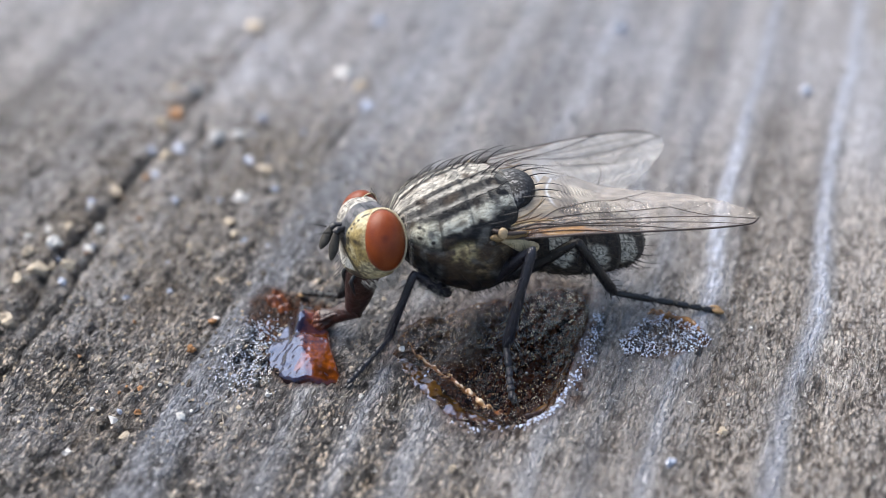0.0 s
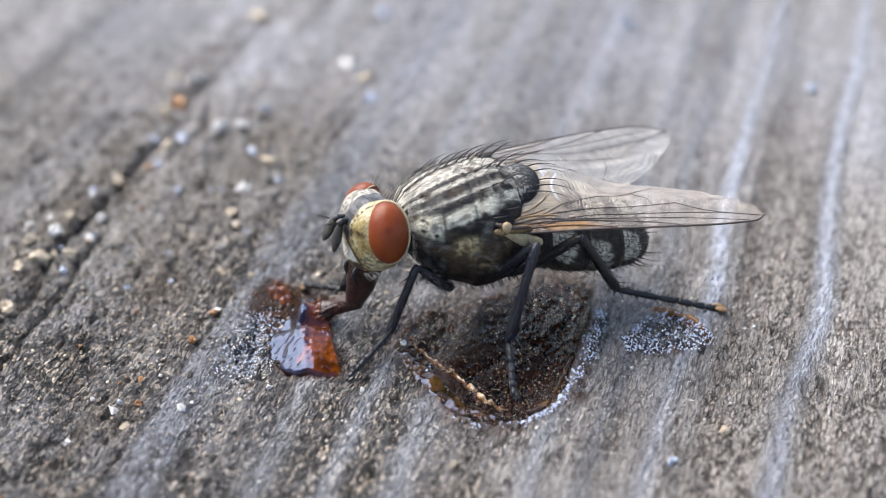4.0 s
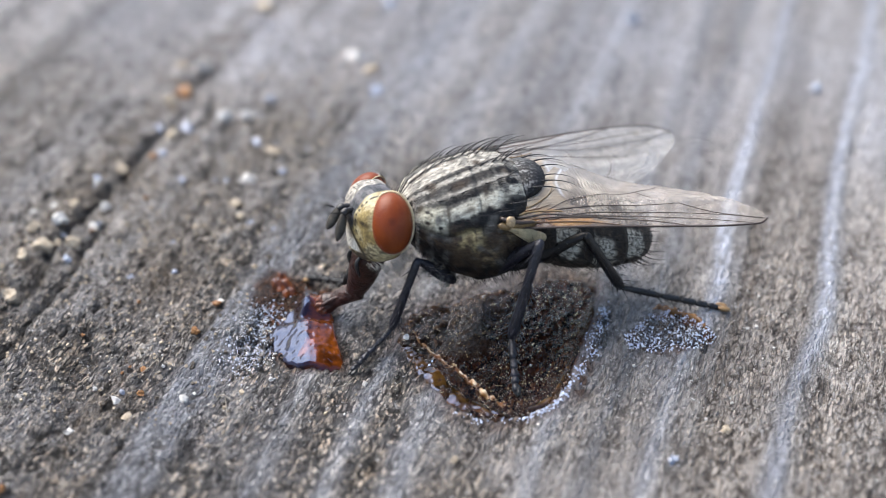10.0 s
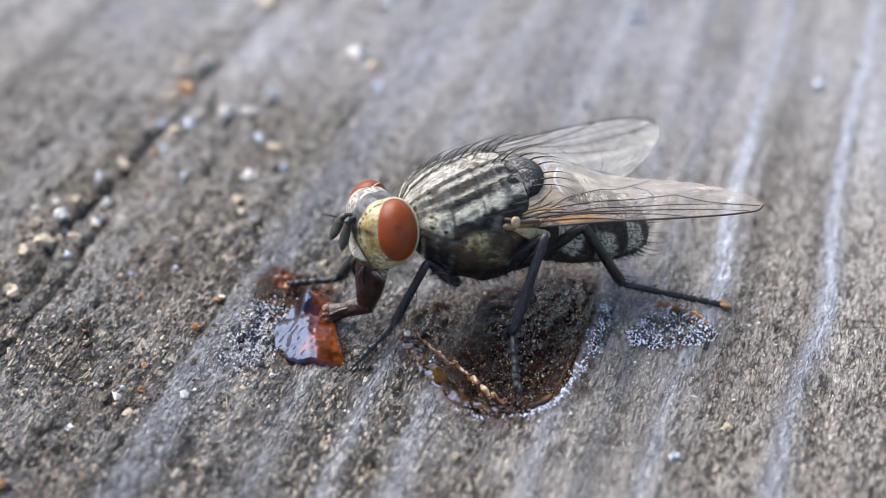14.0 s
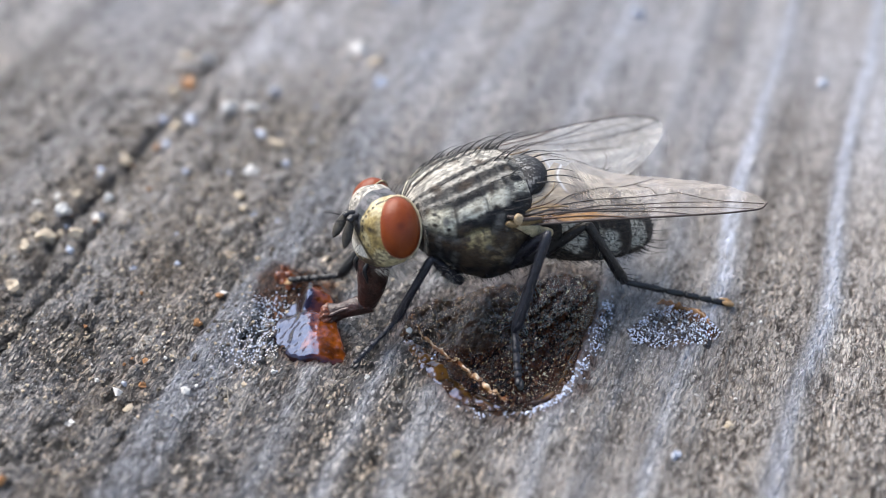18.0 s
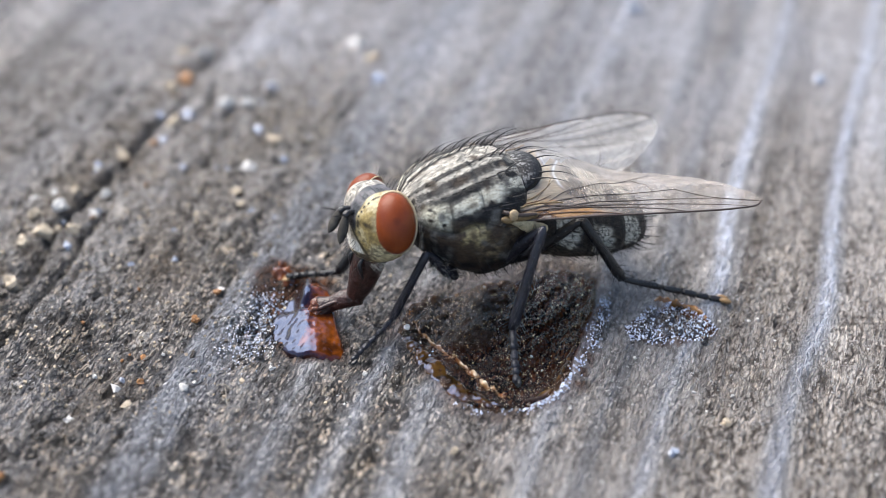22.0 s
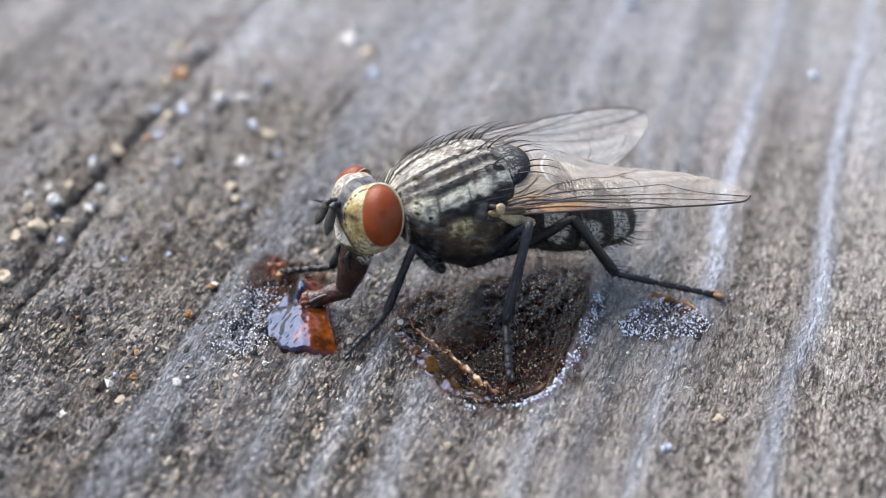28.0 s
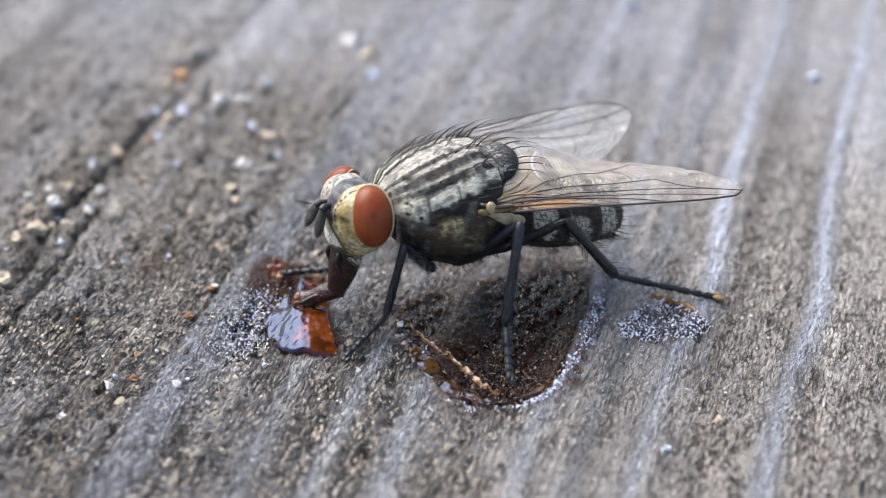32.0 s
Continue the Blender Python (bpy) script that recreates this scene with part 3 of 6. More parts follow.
def spread(lo, hi, fine, far):
    """Fine steps from lo to hi, then ever wider ones out to far."""
    mid = list(np.arange(lo, hi + fine * 0.5, fine))
    out, s, a = [], fine, hi
    while a < far:
        s *= 1.35
        a += s
        out.append(a)
    low, s, a = [], fine, lo
    while a > -far:
        s *= 1.35
        a -= s
        low.append(a)
    return np.array(low[::-1] + mid + out)


def build_board():
    xs, ys = spread(-20, 20, 0.052, 4000), spread(-12.5, 19, 0.055, 4000)
    X, Y = np.meshgrid(xs, ys)
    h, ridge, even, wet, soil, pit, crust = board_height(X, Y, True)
    near = (1 - step(np.abs(X), 30, 60)) * (1 - step(np.abs(Y), 35, 70))
    Z = h * near
    nx, ny = len(xs), len(ys)
    idx = np.arange(nx * ny).reshape(ny, nx)
    quads = np.stack([idx[:-1, :-1], idx[:-1, 1:], idx[1:, 1:], idx[1:, :-1]], -1).reshape(-1, 4)
    me = bpy.data.meshes.new("ground")
    me.vertices.add(nx * ny)
    me.vertices.foreach_set("co", (np.stack([X, Y, Z], -1).reshape(-1) * MM).astype(np.float32))
    me.loops.add(quads.size)
    me.loops.foreach_set("vertex_index", quads.reshape(-1).astype(np.int32))
    me.polygons.add(len(quads))
    me.polygons.foreach_set("loop_start", np.arange(0, quads.size, 4, dtype=np.int32))
    me.update(calc_edges=True)
    me.polygons.foreach_set("use_smooth", [True] * len(quads))
    # the last mask brightens the sides in colour and places the crackle
    for name, a in (("ridge", ridge), ("even", even), ("wet", wet), ("soil", soil), ("pit", pit), ("crust", crust), ("side_bright", np.maximum(step(across(X, Y), 0.0, 11.0), 0.6 * step(-across(X, Y), 6.0, 9.0) * step(along(X, Y), -9.0, -1.0)) * near)):
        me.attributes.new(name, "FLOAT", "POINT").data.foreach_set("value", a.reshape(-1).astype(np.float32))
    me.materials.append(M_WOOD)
    me.update()
    return tagged(new("ground", me), "grey weathered wooden board with raised grain and a crack", "board", kind="structure")


ground = build_board()


def board_z(x, y):
    return float(board_height(np.array([[x]]), np.array([[y]]))[0, 0])


# ---- spilt syrup ----
def pool(name, outline, material, profile, cell, label, category, rough=0.0, parent=None, swell=False):
    """A liquid body on the board: its top follows profile(depth, x, y), its rim dips into the wood."""
    pts = np.array(outline)
    lo, hi = pts.min(0) - 0.5, pts.max(0) + 0.5
    xs, ys = np.arange(lo[0], hi[0], cell), np.arange(lo[1], hi[1], cell)
    X, Y = np.meshgrid(xs, ys)
    D = inside(X, Y, outline, 1.0) + (value_noise(X, Y, 0.5, 91) - 0.5) * rough
    for _ in range(int(0.28 / cell)):
        P = np.pad(D, 1, mode="edge")
        D = (P[:-2, 1:-1] + P[2:, 1:-1] + P[1:-1, :-2] + P[1:-1, 2:] + 4 * D) / 8
    if swell:
        H = np.zeros_like(D)
        body = D > 0
        for _ in range(900):
            P = np.pad(H, 1)
            H = np.where(body, (P[:-2, 1:-1] + P[2:, 1:-1] + P[1:-1, :-2] + P[1:-1, 2:]) / 4 + cell * cell, 0)
        H = np.sqrt(H / H.max())
        Z = profile(H, X, Y)
    else:
        Z = profile(D, X, Y)
    keep = D > -0.06
    verts, ids, faces = [], {}, []
    ny, nx = X.shape
    cells = [(i, j) for i in range(ny - 1) for j in range(nx - 1) if keep[i, j] and keep[i + 1, j] and keep[i, j + 1] and keep[i + 1, j + 1]]
    for i, j in cells:
        q = []
        for a, b in ((i, j), (i, j + 1), (i + 1, j + 1), (i + 1, j)):
            if (a, b) not in ids:
                ids[a, b] = len(verts)
                verts.append((X[a, b], Y[a, b], Z[a, b]))
            q.append(ids[a, b])
        faces.append(q)
    ob = new(name, mesh_of(name, verts, faces, material))
    if parent:
        ob.parent = parent
        return ob
    return tagged(ob, label, category)


def soft_board(X, Y):
    """The board's large relief, without its grain."""
    return sum(board_height(X + dx, Y + dy) for dx in (-.3, 0, .3) for dy in (-.3, 0, .3)) / 9


def puddle_top(D, X, Y):
    deep = step(X + 2.6 * step(-Y, 5.4, 6.8), 0.6, 2.8)
    lumps = value_noise(X, Y * 0.8, 0.17, 84) + 0.5 * value_noise(X + 7, Y, 0.10, 85)
    film = board_height(X, Y) + 0.01 + (0.09 - 0.02 * deep) * lumps
    return film * 0.7 + 0.3 * (soft_board(X, Y) + 0.06) - 0.25 * (1 - step(D, -0.06, 0.14))


def glaze_top(lift, size):
    """A thin wet film on grainy sugar: it follows the wood and glitters on every grain."""
    def top(D, X, Y):
        lumps = value_noise(X, Y * 0.8, 0.17, 81) + 0.5 * value_noise(X + 7, Y, 0.10, 82)
        return board_height(X, Y) + lift + size * lumps - 0.25 * (1 - step(D + 0.5 * (value_noise(X, Y, 0.4, 83) - 0.5), 0.0, 0.35))
    return top


def drop_top(H, X, Y):
    crest = -4.50 - 0.16 * (Y + 5.1)
    d = crest - X
    slope = 0.62 - 0.39 * (np.sqrt(d * d + 0.05) - 0.22) - 0.07 * d - 0.16 * np.maximum(0, -4.7 - Y)
    slope = np.maximum(slope, 0.08) * (1 - 0.75 * step(Y, -4.9, -4.2) * step(-X, 4.5, 5.0))
    lump = 0.20 * np.exp(-(((X + 4.35) / 0.62) ** 2 + ((Y + 3.85) / 0.42) ** 2)) - 0.22 * np.exp(-((Y + 4.45) / 0.18) ** 2) * step(X, -4.9, -4.4)
    fold = 0.035 * (value_noise(X + 0.2 * Y, Y * 0.8, 0.62, 95) - 0.5) + 0.010 * (value_noise(X, Y, 0.17, 94) - 0.5)
    return soft_board(X, Y) - 0.07 + (slope + lump) * step(H, 0.0, 0.50) + fold * np.minimum(1, 2 * H) - 0.12 * (H <= 0)


def bead_top(H, X, Y):
    return soft_board(X, Y) - 0.14 + 0.34 * H - 0.12 * (H <= 0) + (0.34 * (value_noise(X, Y, 0.24, 96) - 0.5) + 0.16 * (value_noise(X, Y, 0.11, 97) - 0.5)) * np.minimum(1, 2 * H)


def bank(name, path, widths, height, material, parent, label, seed=3, crumble=0.06):
    """A swollen bank of thick syrup along a line on the board, tapering at its ends."""
    line = smooth_path([(x, y, 0) for x, y in path], 24)
    n, m = len(line), 24
    wide = np.interp(np.linspace(0, 1, n), np.linspace(0, 1, len(widths)), widths)
    rows = []
    for i, p in enumerate(line):
        d = (line[min(i + 1, n - 1)] - line[max(i - 1, 0)]).normalized()
        side = Vector((-d.y, d.x, 0))
        p = p + side * (0.10 * noise.noise(Vector((p.x * 1.9, p.y * 1.9, seed + 2))) + 0.04 * noise.noise(Vector((p.x * 6, p.y * 6, seed + 3))))
        for j in range(m + 1):
            q = 2 * j / m - 1
            rag = 1 + 0.30 * noise.noise(Vector((p.x * 2.2, p.y * 2.2 + (3 if q > 0 else 9), seed)))
            rows.append((p + side * (q * wide[i] * rag), q, i / (n - 1)))
    X, Y = np.array([[r[0].x for r in rows]]), np.array([[r[0].y for r in rows]])
    Z = soft_board(X, Y)[0]
    verts = []
    for (p, q, t), z in zip(rows, Z):
        dome = max(0.0, 1 - q * q) ** 0.6 * min(1, 5 * t + .2, 5 * (1 - t) + .2)
        lumpy = 0.30 * noise.noise(Vector((p.x * 1.8, p.y * 1.8, seed + 5))) + crumble * noise.noise(Vector((p.x * 5, p.y * 5, seed)))
        verts.append((p.x, p.y, float(z) - 0.10 + (height + 0.10) * dome * (1 + lumpy)))
    faces = [(i * (m + 1) + j, (i + 1) * (m + 1) + j, (i + 1) * (m + 1) + j + 1, i * (m + 1) + j + 1) for i in range(n - 1) for j in range(m)]
    return part(name, mesh_of(name, verts, [f[::-1] for f in faces], material), parent, label)


puddle = pool("syrup_puddle", PUDDLE, M_SYRUP, puddle_top, 0.05, "dark brown glossy syrup puddle soaked into the wood", "puddle", 0.25)
bank("thick_edge", [(-1.45, -5.0), (-1.0, -5.9), (-0.45, -6.9), (0.15, -7.75), (0.85, -8.4), (1.6, -8.75), (2.2, -8.85)], [.16, .30, .40, .43, .38, .26, .14], 0.085, M_AMBER, puddle, "dark amber swollen edge of the puddle")
bank("thick_edge", [(2.1, -8.72), (2.8, -8.55), (3.35, -8.05), (3.8, -7.2), (4.15, -6.3), (4.45, -5.3)], [.10, .17, .18, .16, .14, .08], 0.08, M_AMBER, puddle, "dark amber swollen edge of the puddle", 6)
smear = pool("syrup_smear", SMEAR, M_GLAZE_DARK, glaze_top(-0.01, 0.12), 0.045, "dark wet glinting syrup smear on the wood", "smear", 0.35)
bank("brown_edge", [(6.85, -3.75), (7.25, -3.62), (7.8, -3.82), (8.3, -4.2), (8.52, -4.65), (8.5, -5.05)], [.06, .12, .13, .13, .12, .05], 0.14, M_BROWN, smear, "brown dried edge of the smear", 9, 0.5)
pool("sugar_glaze", [(-7.6, -6.3), (-6.9, -4.6), (-6.2, -3.2), (-5.4, -3.2), (-5.25, -4.4), (-5.2, -6.4), (-5.8, -7.1), (-6.8, -7.2)], M_GLAZE, glaze_top(-0.05, 0.13), 0.045, "thin wet sugar glaze glittering on the wood beside the jelly", "glaze", 1.3)
pool("sugar_glaze", [(4.7, -6.6), (4.85, -5.2), (5.15, -3.7), (5.6, -3.9), (5.5, -5.2), (5.0, -6.9)], M_GLAZE, glaze_top(-0.03, 0.15), 0.045, "thin wet sugar glaze glittering beside the puddle", "glaze", 0.5)
pool("jelly_drop", DROP, M_JELLY, drop_top, 0.04, "translucent orange jelly drop with bright reflections on the wood", "jelly", 0.12, swell=True)
pool("jelly_bead", BEAD, M_BEAD, bead_top, 0.04, "small rust-orange jelly crumb beside the larger drop", "jelly", 0.3, swell=True)


# ---- the fly: x forward, y to its left, z up, millimetres ----
rnd = random.Random(7)
fly = tagged(new("fly"), "grey-striped flesh fly with brick-red eyes feeding on orange jelly", "fly")


def interp(table, x):
    """Rows of a table (first column falling or rising), blended smoothly at x."""
    t = sorted(table)
    cols = list(zip(*t))
    return [float(np.interp(x, cols[0], c)) for c in cols[1:]]


def lerp3(a, b, t):
    t = max(0.0, min(1.0, t))
    return [a[i] + (b[i] - a[i]) * t for i in range(3)]


def sstep(x, lo, hi):
    t = max(0.0, min(1.0, (x - lo) / (hi - lo)))
    return t * t * (3 - 2 * t)


def speck(p, s, seed=0.0):
    return noise.noise(Vector((p[0] * s + seed, p[1] * s, p[2] * s)))


# thorax: x, centre z, half width, half height above, half height below
THORAX = [(2.72, 4.15, .30, .30, .30), (2.55, 4.2, .80, .75, .75), (2.3, 4.2, 1.2, 1.08, 1.05), (1.8, 4.15, 1.62, 1.42, 1.5), (1.2, 4.08, 1.88, 1.66, 1.95),
          (0.5, 4.05, 2.0, 1.78, 2.25), (-0.2, 4.02, 2.0, 1.84, 2.35), (-0.7, 3.98, 1.86, 1.78, 2.2), (-1.1, 3.9, 1.58, 1.62, 1.8), (-1.45, 3.8, 1.1, 1.25, 1.2), (-1.65, 3.7, .5, .6, .5)]
PALE, GREY, INK, OLIVE, UMBER = (0.54, 0.51, 0.44), (0.15, 0.145, 0.13), (0.010, 0.010, 0.011), (0.54, 0.44, 0.22), (0.066, 0.045, 0.029)

CALLUS = (0.64, 0.62, 0.51)


def thorax_tone(p, x, phi):
    """Markings of the thorax; phi is the angle from the midline of the back, in degrees."""
    a = abs(phi + 8.0 * (0.9 - x)) + 1.6 * speck(p, 1.8) + 1.4 * speck(p, 5.0, 5) + 1.8 * speck(p, 12.0, 6)
    if a > 46:
        a += 2.0 * speck(p, 1.4, 12) + 2.5 * speck(p, 4.0, 13)
    bands = [(-9, PALE), (1.5, PALE), (2.6, GREY), (4, PALE), (8.5, PALE), (10, INK), (13, INK), (14.5, GREY), (17, PALE), (20, PALE), (21.5, INK), (29.5, INK), (31, GREY), (33.5, PALE), (35.5, GREY),
             (37.5, INK), (43.5, INK), (45, GREY), (47, CALLUS), (59, CALLUS), (61.5, INK), (76, INK), (84, UMBER), (104, UMBER), (118, INK), (260, INK)]
    c = INK
    for (a0, c0), (a1, c1) in zip(bands, bands[1:]):
        if a <= a1:
            c = lerp3(c0, c1, (a - a0) / (a1 - a0))
            break
    if 9 < a < 44:
        # the dark stripes wear thin behind the cross seam
        c = lerp3(c, PALE, (0.55 if a > 30 else 0.4) * sstep(x, 0.3, -0.5) * sstep(speck(p, 4.0, 41), -0.1, 0.25))
        c = lerp3(c, GREY, 0.7 * sstep(x, 1.2, 2.3) * sstep(speck(p, 2.5, 44), -0.3, 0.2))
    lobe = math.exp(-((x - 1.82) / 0.40) ** 4 - ((abs(phi) - 64) / 15) ** 4)
    c = lerp3(c, lerp3((0.66, 0.64, 0.50), INK, 0.8 * sstep(speck(p, 7.0, 31), 0.32, 0.42)), lobe)
    c = lerp3(c, INK, 0.9 * math.exp(-((x - 1.37) / 0.05) ** 2 - ((abs(phi) - 60) / 14) ** 4))
    for dx, dp in ((2.02, 68), (1.66, 72), (1.98, 54)):
        c = lerp3(c, INK, sstep(math.hypot((x - dx) * 1.0, math.radians(abs(phi) - dp) * 1.7), 0.10, 0.05))
    if abs(phi) > 66:
        g = math.exp(-((x - 0.76) / 0.40) ** 4 - ((abs(phi) - 85) / 11) ** 4)
        c = lerp3(c, OLIVE, 0.97 * g * sstep(speck(p, 3.0, 21) + 0.6 * speck(p, 9.0), -0.40, 0.25))
        g = math.exp(-((x - 0.2) / 0.30) ** 2 - ((abs(phi) - 104) / 10) ** 2) + 0.7 * math.exp(-((x + 0.45) / 0.25) ** 2 - ((abs(phi) - 84) / 9) ** 2)
        c = lerp3(c, (0.36, 0.28, 0.16), 0.8 * min(1, g) * sstep(speck(p, 4.0, 23), -0.25, 0.15))
        c = lerp3(c, (0.105, 0.076, 0.050), 0.35 * sstep(speck(p, 2.2, 51) + 0.5 * speck(p, 7.0, 52), 0.02, 0.30))
    # front of the underside: black cuticle and its deep shadow put into the colour
    c = lerp3(c, INK, sstep(abs(phi), 92, 104) * sstep(x, 1.1, 1.6))
    # dark smudges and worn dusting
    w = speck(p, 3.0, 9)
    c = lerp3(c, GREY if w > 0 else UMBER, max(0, abs(w) - 0.14) * 1.7)
    if 42 < abs(phi) < 80:
        c = lerp3(c, INK, sstep(abs(x - 0.35), 0.06, 0.0) * 0.7 + 0.85 * sstep(x, -0.2, -0.7))
    return c


def thorax_point(x, phi, swell=0.0):
    cz, w, up, dn = interp(THORAX, x)
    r = math.radians(phi)
    k = up if math.cos(r) > 0 else dn
    return Vector((x, math.sin(r) * (w + swell), cz + math.cos(r) * (k + swell)))


def build_thorax():
    nx, na = 130, 240
    verts, tone, faces = [], [], []
    for i in range(nx):
        f = i / (nx - 1)
        x = 2.72 - 4.37 * (0.5 - 0.5 * math.cos(math.pi * (0.03 + 0.94 * f)) )
        for j in range(na):
            phi = -180 + 360 * j / na
            p = thorax_point(x, phi)
            dent = 0.035 * math.exp(-((x - 0.35) / 0.07) ** 2) * (1 if abs(phi) < 70 else 0.4)
            dent += 0.07 * math.exp(-((abs(phi) - 79 + 5 * math.sin(x * 3)) / 4) ** 2) - 0.10 * math.exp(-((x - 1.82) / 0.36) ** 2 - ((abs(phi) - 64) / 14) ** 2) - 0.05 * math.exp(-((x - 0.9) / 0.45) ** 4 - ((abs(phi) - 54) / 7) ** 2)
            dent -= 0.05 * math.exp(-((x - 0.7) / 0.5) ** 2 - ((abs(phi) - 98) / 16) ** 2)
            c = Vector((x, 0, 4.05))
            p = p + (c - p).normalized() * (dent + 0.02 * speck(p, 3.0, 2))
            verts.append(tuple(p))
            tone.append((*thorax_tone(p, x, phi), 1))
    for i in range(nx - 1):
        for j in range(na):
            k = (j + 1) % na
            faces.append((i * na + j, i * na + k, (i + 1) * na + k, (i + 1) * na + j))
    faces.append(tuple(range(na))[::-1])
    faces.append(tuple((nx - 1) * na + j for j in range(na)))
    return mesh_of("thorax", verts, faces, M_BODY, True, tone)


thorax = part("thorax", build_thorax(), fly, "pale grey thorax with black lengthwise stripes")


def toned_ball(name, c, ax, ay, az, fn, material, nu=40, nv=28):
    v, f = ball(c, ax, ay, az, nu, nv)
    return mesh_of(name, v, f, material, True, [(*fn(p), 1) for p in v])


def scutellum_tone(p):
    c = lerp3((0.016, 0.016, 0.018), PALE, 0.30 * sstep(p[0], -1.35, -0.85) * (0.5 + speck(p, 4)))
    return lerp3(c, (0.55, 0.55, 0.54), 0.4 * sstep(speck(p, 15) + 0.6 * speck(p, 3.0, 5), 0.0, 0.35) * sstep(p[2], 4.9, 5.3) * sstep(p[0], -1.9, -1.2))


part("scutellum", toned_ball("scutellum", (-1.24, 0, 4.95), (0.80, 0, -0.20), (0, 0.98, 0), (0.10, 0, 0.48), scutellum_tone, M_BODY, 150, 90), fly, "dark grey shield behind the back")
# abdomen: along its own line from the waist, sagging to the tip
ABDOMEN = [(-1.0, 3.45, .9, .85), (-1.4, 3.4, 1.25, 1.15), (-2.0, 3.3, 1.5, 1.38), (-2.8, 3.15, 1.68, 1.45), (-3.6, 2.98, 1.68, 1.40), (-4.4, 2.72, 1.48, 1.25), (-5.1, 2.45, 1.15, 1.0), (-5.6, 2.25, .72, .66), (-5.85, 2.12, .3, .3)]


def build_abdomen():
    nx, na = 150, 150
    verts, tone, faces = [], [], []
    for i in range(nx):
        x = -1.0 - 4.87 * (0.5 - 0.5 * math.cos(math.pi * (0.02 + 0.97 * i / (nx - 1))))
        cz, w, h = interp(ABDOMEN, x)
        seg = (-x - 1.0) / 1.22 + 0.05
        f = seg % 1.0
        groove = 0.06 * math.exp(-((f - 0.0) / 0.07) ** 2) + 0.06 * math.exp(-((f - 1.0) / 0.05) ** 2)
        for j in range(na):
            phi = 2 * math.pi * j / na
            p = Vector((x, math.sin(phi) * (w - groove), cz + math.cos(phi) * (h - groove)))
            deg = math.degrees(min(phi, 2 * math.pi - phi))
            # silver front half and black rear half of each band, broken into a chequer
            sq = math.sin(math.radians(deg) * 4.2 + (math.floor(seg) % 2) * 1.4 + 0.6)
            pale = sstep(f + 0.10 * speck(p, 4.0, 3) - 0.10 * sq, 0.60, 0.44) * sstep(sq + 0.6 * speck(p, 3.0), -0.75, -0.15) * (1 - sstep(deg, 108, 128))
            under = lerp3((0.030, 0.023, 0.018), (0.125, 0.105, 0.080), 0.5 + 1.6 * speck(p, 6.0, 6))
            c = lerp3(lerp3(INK, (0.05, 0.04, 0.032), 0.5 + speck(p, 5.0, 8)), under, sstep(deg, 92, 120))
            c = lerp3(c, (0.50, 0.48, 0.41), pale)
            if speck(p, 13, 4) > 0.20:
                c = lerp3(c, INK, 0.8)
            verts.append(tuple(p))
            tone.append((*c, 1))
    for i in range(nx - 1):
        for j in range(na):
            k = (j + 1) % na
            faces.append((i * na + j, (i + 1) * na + j, (i + 1) * na + k, i * na + k))
    faces.append(tuple(range(na)))
    faces.append(tuple((nx - 1) * na + j for j in range(na))[::-1])
    return mesh_of("abdomen", verts, faces, M_BODY, True, tone)


abdomen = part("abdomen", build_abdomen(), fly, "black abdomen with a silver chequered pattern")

# ---- head ----
head_c = Vector((3.35, 0, 4.28))
GOLD, CREAM, SLATE = (0.36, 0.27, 0.105), (0.56, 0.48, 0.28), (0.036, 0.041, 0.048)


